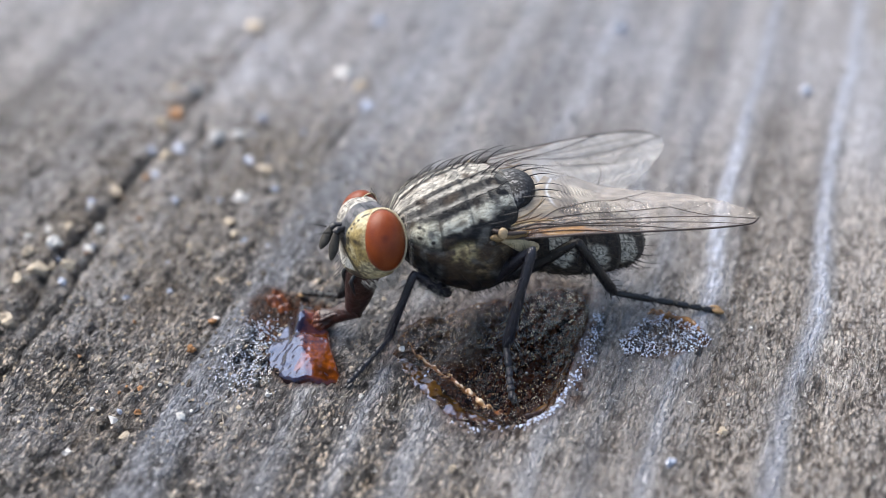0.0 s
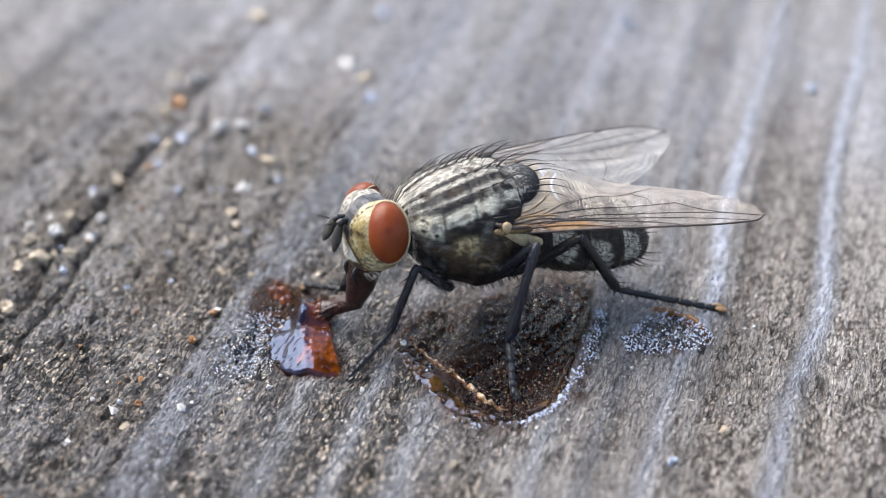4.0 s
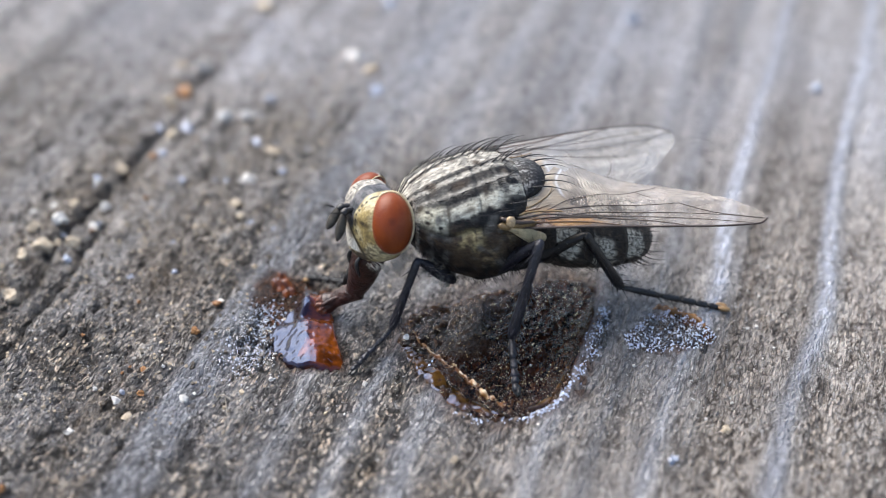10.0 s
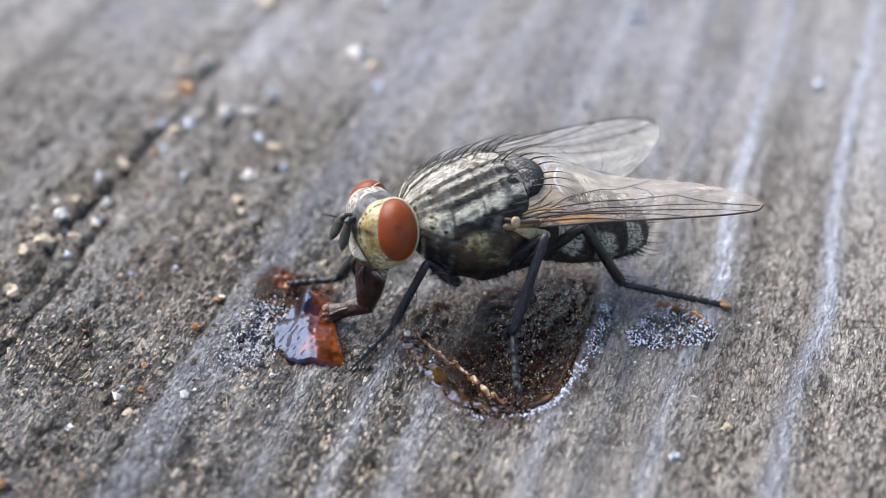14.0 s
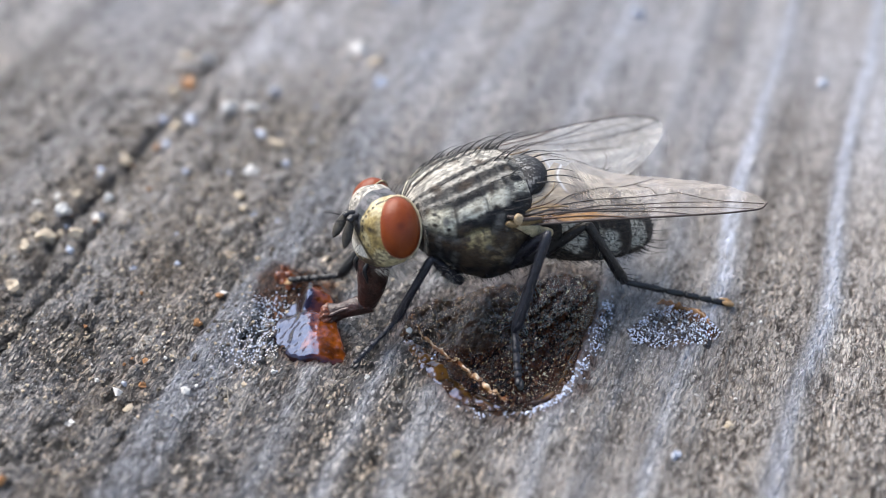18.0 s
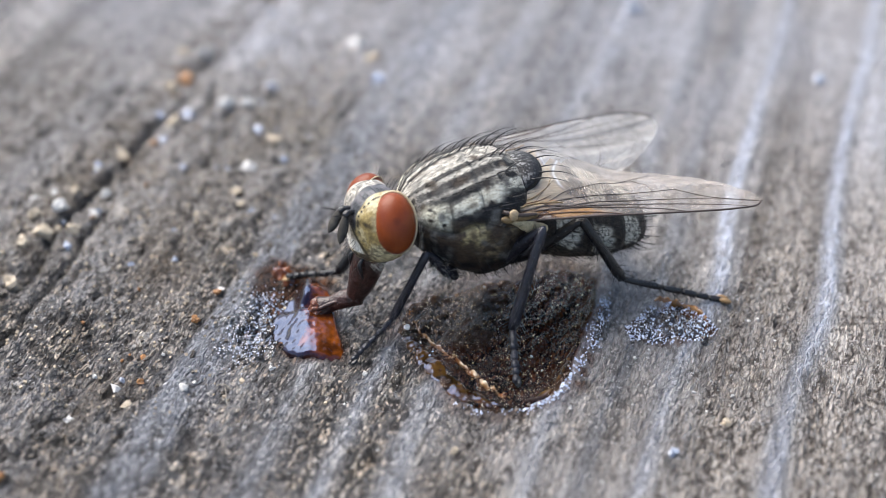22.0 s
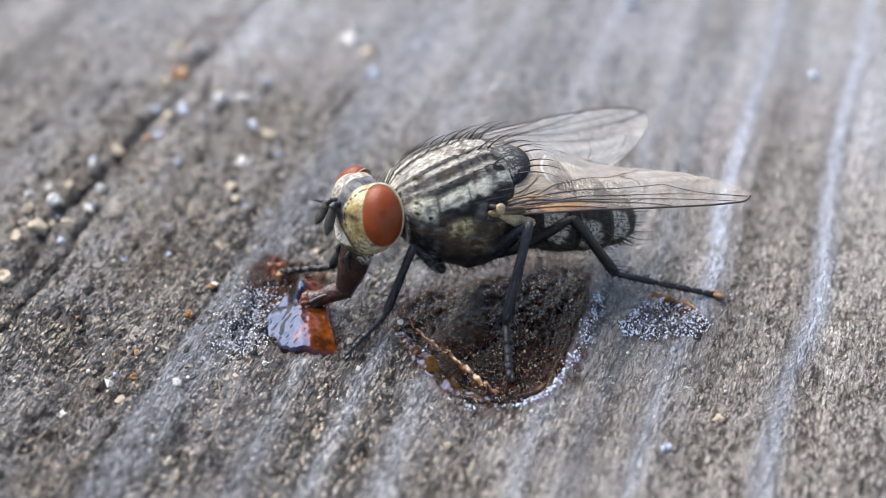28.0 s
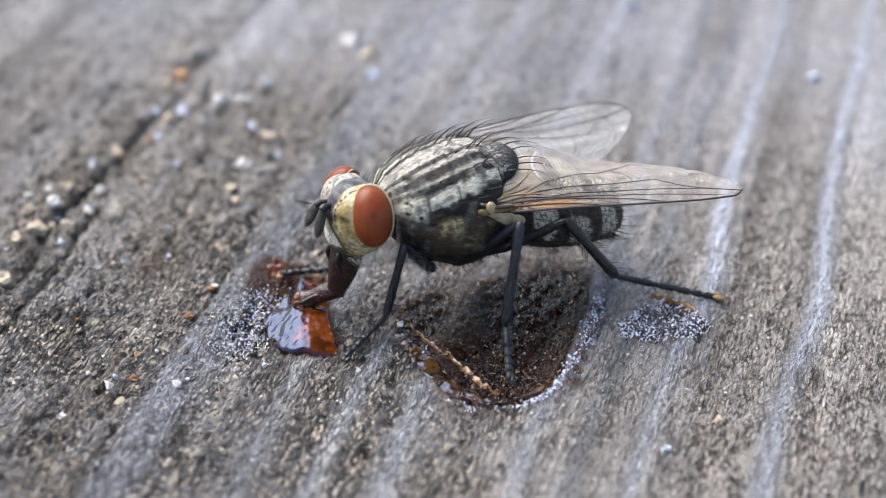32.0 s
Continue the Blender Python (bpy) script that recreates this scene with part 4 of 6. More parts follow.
def head_tone(p):
    x, y, z = p
    a = abs(y)
    c = lerp3(GOLD, CREAM, 0.42 + 2.6 * speck(p, 2.3) + 0.9 * speck(p, 7.0, 3))
    if x > 2.9:
        # brow band between the eyes, from the crown down to the feelers, with silver edges
        q = abs(y - 0.13)
        if y < 0.13:
            c = lerp3(c, lerp3((0.17, 0.16, 0.14), (0.50, 0.47, 0.41), 0.5 + 1.4 * speck(p, 6.0, 7) + 0.35 * sstep(y, -0.25, -0.10)), sstep(z, 4.5, 4.75))
        brow = sstep(q + 0.05 * speck(p, 4.0, 8), 0.30, 0.23) * sstep(z, 4.2, 4.45)
        c = lerp3(c, lerp3(SLATE, (0.135, 0.130, 0.140), 0.5 + 1.8 * speck(p, 3.5)), brow)
        # pale plate under the feelers, edged by dark seams
        half = 0.12 + 0.52 * sstep(z, 4.55, 3.50)
        plate = sstep(a, half, half - 0.06) * sstep(z, 4.48, 4.36) * sstep(z, 3.50, 3.58)
        c = lerp3(c, lerp3((0.46, 0.36, 0.22), (0.80, 0.76, 0.66), 0.5 + 0.8 * sstep(z, 4.1, 3.7) + speck(p, 2.5, 4)), plate)
        seam = math.exp(-((a - half - 0.06) / 0.08) ** 2) * sstep(z, 4.65, 4.5) * sstep(z, 3.40, 3.55)
        c = lerp3(c, (0.025, 0.022, 0.020), 0.95 * seam)
        mouth = sstep(z, 3.56, 3.50) * sstep(a, half + 0.20, half + 0.02)
        c = lerp3(c, (0.05, 0.036, 0.026), 0.9 * mouth * sstep(speck(p, 5.0, 15), -0.6, -0.1))
        groove = sstep(a, 0.36, 0.22) * sstep(z, 4.72, 4.60) * sstep(z, 4.36, 4.46)
        c = lerp3(c, (0.045, 0.042, 0.040), groove)
        # brown patch before the eye and a stain along the cheek
        spot = math.exp(-(((a - 0.84) / 0.17) ** 2 + ((z - 4.66 + 0.15 * (a - 0.84)) / 0.085) ** 2)) + 0.8 * math.exp(-(((a - 0.50) / 0.10) ** 2 + ((z - 4.62) / 0.16) ** 2))
        c = lerp3(c, (0.040, 0.030, 0.018), min(1, 1.3 * spot))
        c = lerp3(c, (0.17, 0.125, 0.055), 0.7 * math.exp(-((a - 0.98) / 0.12) ** 2 - ((z - 4.8) / 0.5) ** 2))
        fleck = sstep(speck((x, y * 1.6, z * 3.2), 3.4, 2), 0.20, 0.28) * sstep(a, half, half + 0.15) * sstep(z, 4.45, 4.2)
        c = lerp3(c, (0.05, 0.04, 0.03), 0.6 * fleck)
        for k in range(8):
            dy, dz = 0.46 + 0.012 * (k - 4) ** 2 * 0.6 + 0.03 * (k % 2), 5.34 - 0.10 * k - 0.006 * k * k
            c = lerp3(c, (0.012, 0.012, 0.012), sstep(math.hypot(a - dy, z - dz), 0.050, 0.028))
        c = lerp3(c, (0.03, 0.022, 0.018), sstep(z, 3.18, 3.04) * sstep(x, 3.9, 4.3) * 0.9)
    else:
        c = lerp3(c, (0.10, 0.10, 0.10), sstep(a, 1.2, 0.7))
    return c


def build_head():
    nu, nv = 190, 130
    verts, faces = [], []
    for i in range(nv + 1):
        t = math.pi * (0.006 + 0.988 * i / nv)
        for j in range(nu):
            a = 2 * math.pi * j / nu
            nx, ny, nz = math.cos(a) * math.sin(t), math.sin(a) * math.sin(t), math.cos(t)
            x = head_c.x + (0.96 * abs(nx) ** 0.66 if nx > 0 else -0.75 * abs(nx) ** 0.6)
            y = 1.46 * math.copysign(abs(ny) ** 0.95, ny) * (1 - 0.33 * max(nx, 0) ** 1.3)
            z = head_c.z + (1.24 if nz > 0 else 1.33) * nz
            if nx > 0:
                x += 0.22 * nx * sstep(z, 4.0, 3.2) * math.exp(-(y / 0.7) ** 2) - 0.18 * nx * sstep(z, 4.7, 5.5)
            z -= 0.10 * math.exp(-(y / 0.8) ** 2) * sstep(z, 4.6, 5.4)
            verts.append((x, y, z))
    for i in range(nv):
        for j in range(nu):
            k = (j + 1) % nu
            faces.append((i * nu + j, (i + 1) * nu + j, (i + 1) * nu + k, i * nu + k))
    faces.append(tuple(range(nu)))
    faces.append(tuple(nv * nu + j for j in range(nu))[::-1])
    return verts, faces


HEAD_AT = Matrix.Translation(Vector((0.05, 0.11, -0.08)) * MM) @ Matrix.Translation(head_c * MM) @ pose(0, 0, 0, 6, 0, 11) @ Matrix.Translation(-head_c * MM)
hv, hf = build_head()
head = part("head", mesh_of("head", hv, hf, M_FACE, True, [(*head_tone(p), 1) for p in hv]), fly, "cream and gold face with a dark brow band")
head.matrix_basis = HEAD_AT
for s in (1, -1):
    k = 1.0 if s > 0 else 0.93
    eye_c = Vector((3.23, 1.07, 4.59)) if s > 0 else Vector((3.22, -1.03, 4.57))
    along_x, out, along_z = Vector((0.60, -s * 0.25, 0)) * k, Vector((0.26, s * 0.56, 0.22)) * k, Vector((-0.13, -s * 0.34, 0.89)) * k
    part("eye", mesh_of("eye", *ball(eye_c, along_x, out, along_z, 64, 44), M_EYE), head, "brick-red compound eye")
    rim_pts = [eye_c - out.normalized() * (0.05 if s > 0 else 0.10) + along_x * 1.025 * math.cos(a) + along_z * 1.022 * math.sin(a) for a in (2 * math.pi * j / 48 for j in range(49))]
    part("eye_rim", mesh_of("eye_rim", *tube(rim_pts, [(1.0 if s > 0 else 0.6) * (0.030 - 0.016 * math.cos(2 * math.pi * j / 48 + 0.5)) for j in range(49)], 6), M_CALYPTER), head, "pale rim round the eye")
    # feeler: two short joints and a long club with its side bristle
    base = Vector((4.27, s * 0.13, 4.84))
    v1 = tube(smooth_path([base - Vector((0.12, 0, 0)), base + Vector((0.10, s * 0.03, 0.03)), base + Vector((0.24, s * 0.06, -0.04))]), [0.10] * 5 + [0.125] * 5 + [0.11], 12)
    part("feeler_base", mesh_of("feeler_base", *v1, M_BLACK), head, "black knobbed feeler base")
    tip = base + (Vector((0.46, -0.02, -0.98)) if s > 0 else Vector((0.66, -0.08, -0.66)))
    path = smooth_path([base + Vector((0.17, s * 0.06, 0.03)), base + (tip - base) * 0.45 + Vector((0.07, s * 0.03, 0.06)), tip], 6)
    part("feeler_club", mesh_of("feeler_club", *tube(path, [0.06, .085, .11, .13, .145, .155, .16, .165, .165, .155, .13, .09, .02], 16, 0.8), M_ANT), head, "grey oblong feeler")
    arista = [hair(base + Vector((0.34, s * 0.10, 0.04)), (0.8, s * 0.25, 0.36), 0.75, 0.022, (0, 0, -0.1), 5)]
    for k in range(7):
        q = base + Vector((0.34, s * 0.10, 0.04)) + Vector((0.8, s * 0.25, 0.36)).normalized() * (0.08 + 0.06 * k)
        arista += [hair(q, (0.3, s * 0.1, 0.9), 0.16, 0.008, (0.2, 0, 0), 3, 2), hair(q, (0.5, s * 0.1, -0.7), 0.13, 0.008, (0.2, 0, 0), 3, 2)]
    part("feeler_bristle", mesh_of("feeler_bristle", *join(arista), M_BLACK), head)
    palp = smooth_path([(4.02, s * 0.30, 3.26), (4.22, s * 0.34, 3.02), (4.16, s * 0.36, 2.52)], 5)
    part("palp", mesh_of("palp", *tube(palp, [0.04, .05, .06, .066, .07, .075, .075, .07, .06, .045, .02], 10), M_BLACK), head, "black mouth palp")

# setae of the head: dark ones along the brow and mouth, a pale beard under the cheeks
dark, beard = [], []
for s in (1, -1):
    for k in range(11):
        t = k / 10
        p = Vector((3.2 + 1.15 * t, s * 0.34, 5.42 - 0.80 * t * t))
        dark.append(hair(p, (0.55, -s * 0.35, 0.8), 0.16 + 0.12 * (k % 3), 0.010, (0.15, 0, 0), 4, 3))
    for k in range(5):
        dark.append(hair((3.0 - 0.03 * k, s * (0.15 + 0.14 * k), 5.40), (-0.4, s * 0.1, 1), 0.42, 0.012, (-0.4, 0, 0), 4, 3))
    for k in range(8):
        dark.append(hair((4.28 + 0.03 * (k % 3), s * (0.40 - 0.02 * k), 3.1 + 0.12 * k), (0.7, s * 0.05, -0.45), 0.26 + (0.35 if k == 0 else 0), 0.012, (0.1, 0, -0.2), 4, 3))
    for k in range(120):
        a = rnd.uniform(0, 1)
        p = Vector((4.0 - 1.35 * a, s * (0.70 + 0.5 * math.sin(a * math.pi) + rnd.uniform(-.12, .12)), 3.12 + 0.35 * a * a + rnd.uniform(-.05, .18)))
        beard.append(hair(p, (-0.5 + rnd.uniform(-.3, .3), s * 0.4, -1), rnd.uniform(.25, .5), 0.008, (-0.3, 0, 0), 3, 2))
    for k in range(60):
        a = k / 60 * 2.6 - 1.2
        beard.append(hair((2.62, s * (1.25 + 0.25 * math.cos(a)), 4.5 + 0.95 * math.sin(a)), (-0.6, s, 0.2), .16, 0.007, (-0.2, 0, 0), 3, 2))
part("face_bristles", mesh_of("face_bristles", *join(dark), M_BLACK), head)
part("beard", mesh_of("beard", *join(beard), M_HAIR), head, "pale fringe of hair under the cheek")

# proboscis: a thick upper piece and a lower piece with a spread tip, each from its joint along -z
SNOUT = Vector((3.66, 0, 3.05))
SNOUT_A, SNOUT_B = 1.68, 1.50


def build_rostrum():
    L = SNOUT_A
    pts = [(0.0, 0, 0.75), (0.0, 0, 0.0), (0, 0, -0.3 * L), (-0.02, 0, -0.6 * L), (0, 0, -0.85 * L), (0, 0, -1.04 * L)]
    return tube(smooth_path(pts, 4), list(np.interp(range(21), [0, 5, 10, 15, 20], [.46, .55, .49, .39, .29])), 24, 0.85)


def build_haustellum():
    L = SNOUT_B
    stem = tube(smooth_path([(0, 0, 0.12), (0.02, 0, -0.3 * L), (0.0, 0, -0.62 * L), (0, 0, -0.85 * L)], 5), list(np.interp(range(16), [0, 4, 10, 15], [.33, .31, .26, .36])), 18, 0.8)
    ribs = [tube(smooth_path([(0.02, s * 0.12, -0.1), (0.10, s * 0.17, -0.5 * L), (0.08, s * 0.27, -0.88 * L)], 4), [.075] * 9, 8) for s in (1, -1)]
    return join([stem] + ribs)


rostrum = part("rostrum", mesh_of("rostrum", *build_rostrum(), M_PROB), head, "dark red fleshy mouth stalk")
haustellum = part("haustellum", mesh_of("haustellum", *build_haustellum(), M_PROB), head, "dark red feeding tube")
lobes = []
for s in (1, -1):
    lv, lf = ball((0.0, s * 0.14, -0.94 * SNOUT_B), (0.30, 0, 0), (0, 0.24, -0.04), (0, 0.04, 0.24), 40, 28)
    fold = [1 + 0.10 * math.sin(9 * math.atan2(p[1] - s * 0.14, p[0]) + 2 * speck(p, 3)) + 0.22 * speck(p, 5.0, 3) for p in lv]
    lobes.append(([(p[0] * k, s * 0.14 + (p[1] - s * 0.14) * k, p[2]) for p, k in zip(lv, fold)], lf))
labellum = part("labellum", mesh_of("labellum", *join(lobes), M_LIP), head, "spread sucking lobes dipped in jelly")

# ---- wings ----
# leading edge and trailing edge as distance from the leading line, along the wing's length 0..1
LEAD = [(0, 0), (.08, -.05), (.3, -.07), (.55, -.10), (.8, -.04), (.92, .10), (.97, .24), (1.0, .44)]
TRAIL = [(0, .45), (.02, .75), (.06, 1.25), (.10, 1.72), (.13, 2.08), (.17, 2.40), (.20, 2.36), (.215, 2.28), (.24, 2.46), (.30, 2.60), (.40, 2.62), (.5, 2.52), (.545, 2.40), (.60, 2.36), (.70, 2.12), (.8, 1.78), (.90, 1.34), (.96, 1.02), (.99, .80), (1.0, .58)]


def wing_height(s, w, ribbed=1.0):
    """Relief of the blade: fine cross ribs on the rear half, pleats along the front half, a bowed whole."""
    rear = sstep(w, 0.75 - 0.25 * sstep(s, 0.5, 0.8), 1.15 - 0.35 * sstep(s, 0.5, 0.8)) * sstep(s, 0.18, 0.24)
    rib = (0.021 + 0.006 * math.sin(3.1 * w + 11 * s) + 0.004 * sstep(s, 0.45, 0.7)) * math.sin((s * 8.0 + 0.35 * w * w - w * 0.7) * 2 * math.pi / (0.14 + 0.02 * math.sin(s * 9)) + 3.2 * math.sin(w * 3.3 + s * 9) + 1.3 * math.sin(w * 8.0 - s * 21)) * rear * (0.8 + 0.25 * math.sin(w * 6.1 + 23 * s))
    pleat = 0.016 * math.sin(w * 2 * math.pi / 0.17 + 1.5 * math.sin(s * 7)) * sstep(w, 1.2, 0.8) * sstep(s, 0.25, 0.4) * sstep(s, 1.0, 0.85)
    return (rib + pleat) * ribbed + 0.12 * math.sin(math.pi * min(1, s)) * math.cos(w * 0.9) + 0.035 * math.sin(w * 5.0 + 0.6) * (1 - s * 0.5) + 0.016 * math.sin(w * 13.0 + 2.0 * s) - 0.05 * w * (1 - s) + 0.26 * max(w, 0) ** 1.2 * sstep(s, 0.50, 0.15)


def wing_meshes(L, side, amber):
    """The blade in its own space: +x along the wing, +y towards the trailing edge."""
    ns, nw = 420, 56
    top, tone, faces = [], [], []
    for i in range(ns + 1):
        s = i / ns
        a, b = interp(LEAD, s)[0], interp(TRAIL, s)[0]
        for j in range(nw + 1):
            w = a + (b - a) * j / nw
            top.append((s * L, w, wing_height(s, w, 1.0 if side > 0 else 0.4)))
            mott = speck((s * 8, w * 2.0, 0), 1.7, 3) + 0.5 * speck((s * 8, w * 3.0, 0), 4.0, 6)
            strip = 0.95 * sstep(s, 0.47, 0.22) * sstep(w, 0.40, 0.30)
            root = sstep(s, 0.38, 0.05) * sstep(w, 1.7, 0.45)
            brown = amber * min(1.0, strip * (0.75 + 0.6 * mott) + 0.85 * root * (0.8 + 0.9 * mott))
            tan = lerp3(lerp3((0.09, 0.040, 0.018), (0.40, 0.22, 0.085), 0.45 + 1.8 * mott), (0.62, 0.50, 0.30), 0.6 * sstep(s, 0.16, 0.05) * sstep(w, 0.35, 0.6))
            c = lerp3((0.64, 0.57, 0.505) if side > 0 else (0.76, 0.73, 0.69), tan, brown)
            alpha = (0.29 if side > 0 else 0.36) + 0.58 * brown + 0.14 * sstep(w, 0.8, 1.8)
            border = 0.165 + 0.03 * ((w - 1.75) / 0.6) ** 2
            inner = sstep(s, border, border - 0.015) * sstep(w, 0.75, 0.95)
            c, alpha = lerp3(c, (0.60, 0.50, 0.37), 0.85 * inner), alpha + (0.66 - alpha) * inner
            fold = math.exp(-((s - border - 0.006) / 0.006) ** 2) * sstep(w, 1.1, 1.4)
            c, alpha = lerp3(c, (0.9, 0.9, 0.92), fold), alpha + (0.6 - alpha) * fold
            lobe = sstep(s, 0.17, 0.2) * sstep(s, 0.60, 0.45) * sstep(w, 1.2, 1.6)
            alpha += 0.06 * lobe
            if side < 0:
                alpha += 0.10 * sstep(speck((s * 3, w, 0), 1.6, 8), -0.1, 0.3)
            tone.append((*c, alpha))
    for i in range(ns):
        for j in range(nw):
            q = (i * (nw + 1) + j, (i + 1) * (nw + 1) + j, (i + 1) * (nw + 1) + j + 1, i * (nw + 1) + j + 1)
            faces.append(q)
    return mesh_of("wing", [(x, y * side, z) for x, y, z in top], faces, M_WING, True, tone)


def vein(L, side, pts, r0, r1, material):
    line = smooth_path([(s * L, w, 0) for s, w in pts], 14)
    path = [Vector((p.x, p.y * side, wing_height(p.x / L, p.y, 0.0) + 0.012)) for p in line]
    k = len(path)
    return mesh_of("vein", *tube(path, [r0 + (r1 - r0) * i / (k - 1) for i in range(k)], 6, 0.7), material)


VEINS = [
    ([(0, 0), (.08, -.05), (.3, -.07), (.55, -.10), (.8, -.04), (.92, .10), (.97, .24), (.998, .46)], .062, .036, "dark"),
    ([(0, .12), (.10, .14), (.25, .12), (.40, -.04)], .040, .020, "tan"),
    ([(0.02, .30), (.14, .38), (.3, .35), (.48, .20), (.66, -.06)], .046, .018, "dark"),
    ([(.12, .28), (.24, .42), (.5, .40), (.75, .30), (.93, .20)], .026, .014, "dark"),
    ([(.20, .44), (.36, .64), (.60, .70), (.82, .60), (.985, .44)], .024, .014, "dark"),
    ([(.06, .40), (.16, .72), (.36, .98), (.56, 1.14), (.655, 1.24), (.665, 1.22), (.72, .95), (.80, .74), (.91, .52), (.985, .42)], .024, .012, "dark"),
    ([(.10, .62), (.20, 1.05), (.36, 1.52), (.50, 1.95), (.60, 2.28)], .020, .010, "dark"),
    ([(.36, .64), (.37, .98)], .016, .016, "dark"),
    ([(.57, 1.14), (.545, 1.60), (.50, 1.93)], .016, .014, "dark"),
    ([(.12, .26), (.125, .70)], .022, .018, "tan"),
    ([(.05, .55), (.10, 1.0), (.165, 1.5)], .012, .006, "tan"),
    ([(0, .50), (.06, .64), (.13, .66), (.18, .60)], .060, .026, "cream"),
    ([(.02, .80), (.08, .96), (.13, 1.25), (.155, 1.6)], .036, .014, "cream"),
    ([(0, .34), (.08, .50), (.14, .50), (.22, .42)], .048, .022, "dark"),
    ([(.03, .66), (.09, .80), (.14, .95)], .030, .012, "tan"),
    ([(.20, .95), (.30, 1.34), (.42, 1.72)], .010, .006, "dark"),
    ([(.70, .98), (.78, 1.22), (.84, 1.46)], .010, .006, "dark"),
]


def build_wing(side, L, base, tip, lean):
    me = wing_meshes(L, side, 1.0 if side > 0 else 0.15)
    w = part("wing", me, fly, "clear veined wing with a tan base")
    x = (Vector(tip) - Vector(base)).normalized()
    z = Vector((0.0, lean, 1.0))
    z = (z - x * z.dot(x)).normalized()
    y = z.cross(x)
    m = Matrix((x, y, z)).transposed().to_4x4()
    m.translation = Vector(base) * MM
    w.matrix_basis = m
    for pts, r0, r1, kind in VEINS:
        part("vein", vein(L, side, pts, r0 * (0.8 if side > 0 else 0.4), r1 * (1.05 if side > 0 else 0.8), {"dark": M_VEIN, "tan": M_VEIN_TAN, "cream": M_ROOT}[kind]), w)
    return w, m


wing_left, wing_left_m = build_wing(1, 8.0, (-0.72, 2.05, 4.55), (-8.60, 3.0, 4.08), 0.06)
wing_right, wing_right_m = build_wing(-1, 7.45, (-0.70, -1.95, 5.0), (-7.42, -4.2, 3.82), 0.30)
for s in (1, -1):
    part("tegula", mesh_of("tegula", *ball((-0.47, s * 2.04, 4.80), (0.15, 0, -0.05), (0, 0.10, 0), (0.06, 0, 0.20), 16, 10), M_TEGULA), fly, "cream knob at the wing base")
    lobe_v, lobe_f = ball((-1.02, s * 1.95, 4.24), (0.56, 0, 0.12), (0, 0.11, 0.03), (0.36, s * 0.05, 0.42), 48, 28)
    lobe = [Vector(p) + Vector((0.10 * speck(p, 1.6, 3), 0, 0.12 * speck(p, 1.9, 5) + 0.03 * speck(p, 6.0, 7))) for p in lobe_v], lobe_f
    part("calypter", mesh_of("calypter", *lobe, M_CALYPTER), fly, "cream scale under the wing")
    hinge = tube(smooth_path([(-0.15, s * 1.9, 4.9), (-0.6, s * 2.05, 4.78), (-1.2, s * 2.1, 4.74)], 4), [.05, .07, .09, .085, .07, .08, .07, .06, .04], 10)
    part("wing_hinge", mesh_of("wing_hinge", *hinge, M_VEIN), fly, "dark brown wing hinge")
    plate = join([ball((-0.85, s * 2.02, 4.66), (0.44, 0, -0.02), (0, 0.13, 0.03), (0.05, 0, 0.15), 24, 14), ball((-0.30, s * 1.98, 4.62), (0.24, 0, 0.05), (0, 0.10, 0), (0, 0, 0.13), 14, 9)])
    part("wing_root", mesh_of("wing_root", *plate, M_ROOT), fly, "tan horny wing root")
    part("haltere", mesh_of("haltere", *ball((-0.15, s * 1.95, 4.45), (0.10, 0, 0), (0, 0.08, 0), (0, 0, 0.08), 14, 9), M_ANT), fly)

# ---- bristles of the body ----
BRISTLE = mesh_of("bristle", *hair((0, 0, 0), (0, 0, 1), 1.0, 0.022, (0.45, 0, -0.15), 5, 7), M_BLACK)


def bristle(p, up, back, length, thick=1.0):
    """One long bristle at p that stands along up and curves towards back."""
    up, back = Vector(up).normalized(), Vector(back)
    x = (back - up * back.dot(up)).normalized()
    y = up.cross(x)
    ob = part("bristle", BRISTLE, fly)
    m = Matrix((x, y, up)).transposed().to_4x4() @ Matrix.Diagonal((length, length * thick, length, 1))
    m.translation = Vector(p) * MM
    ob.matrix_basis = m


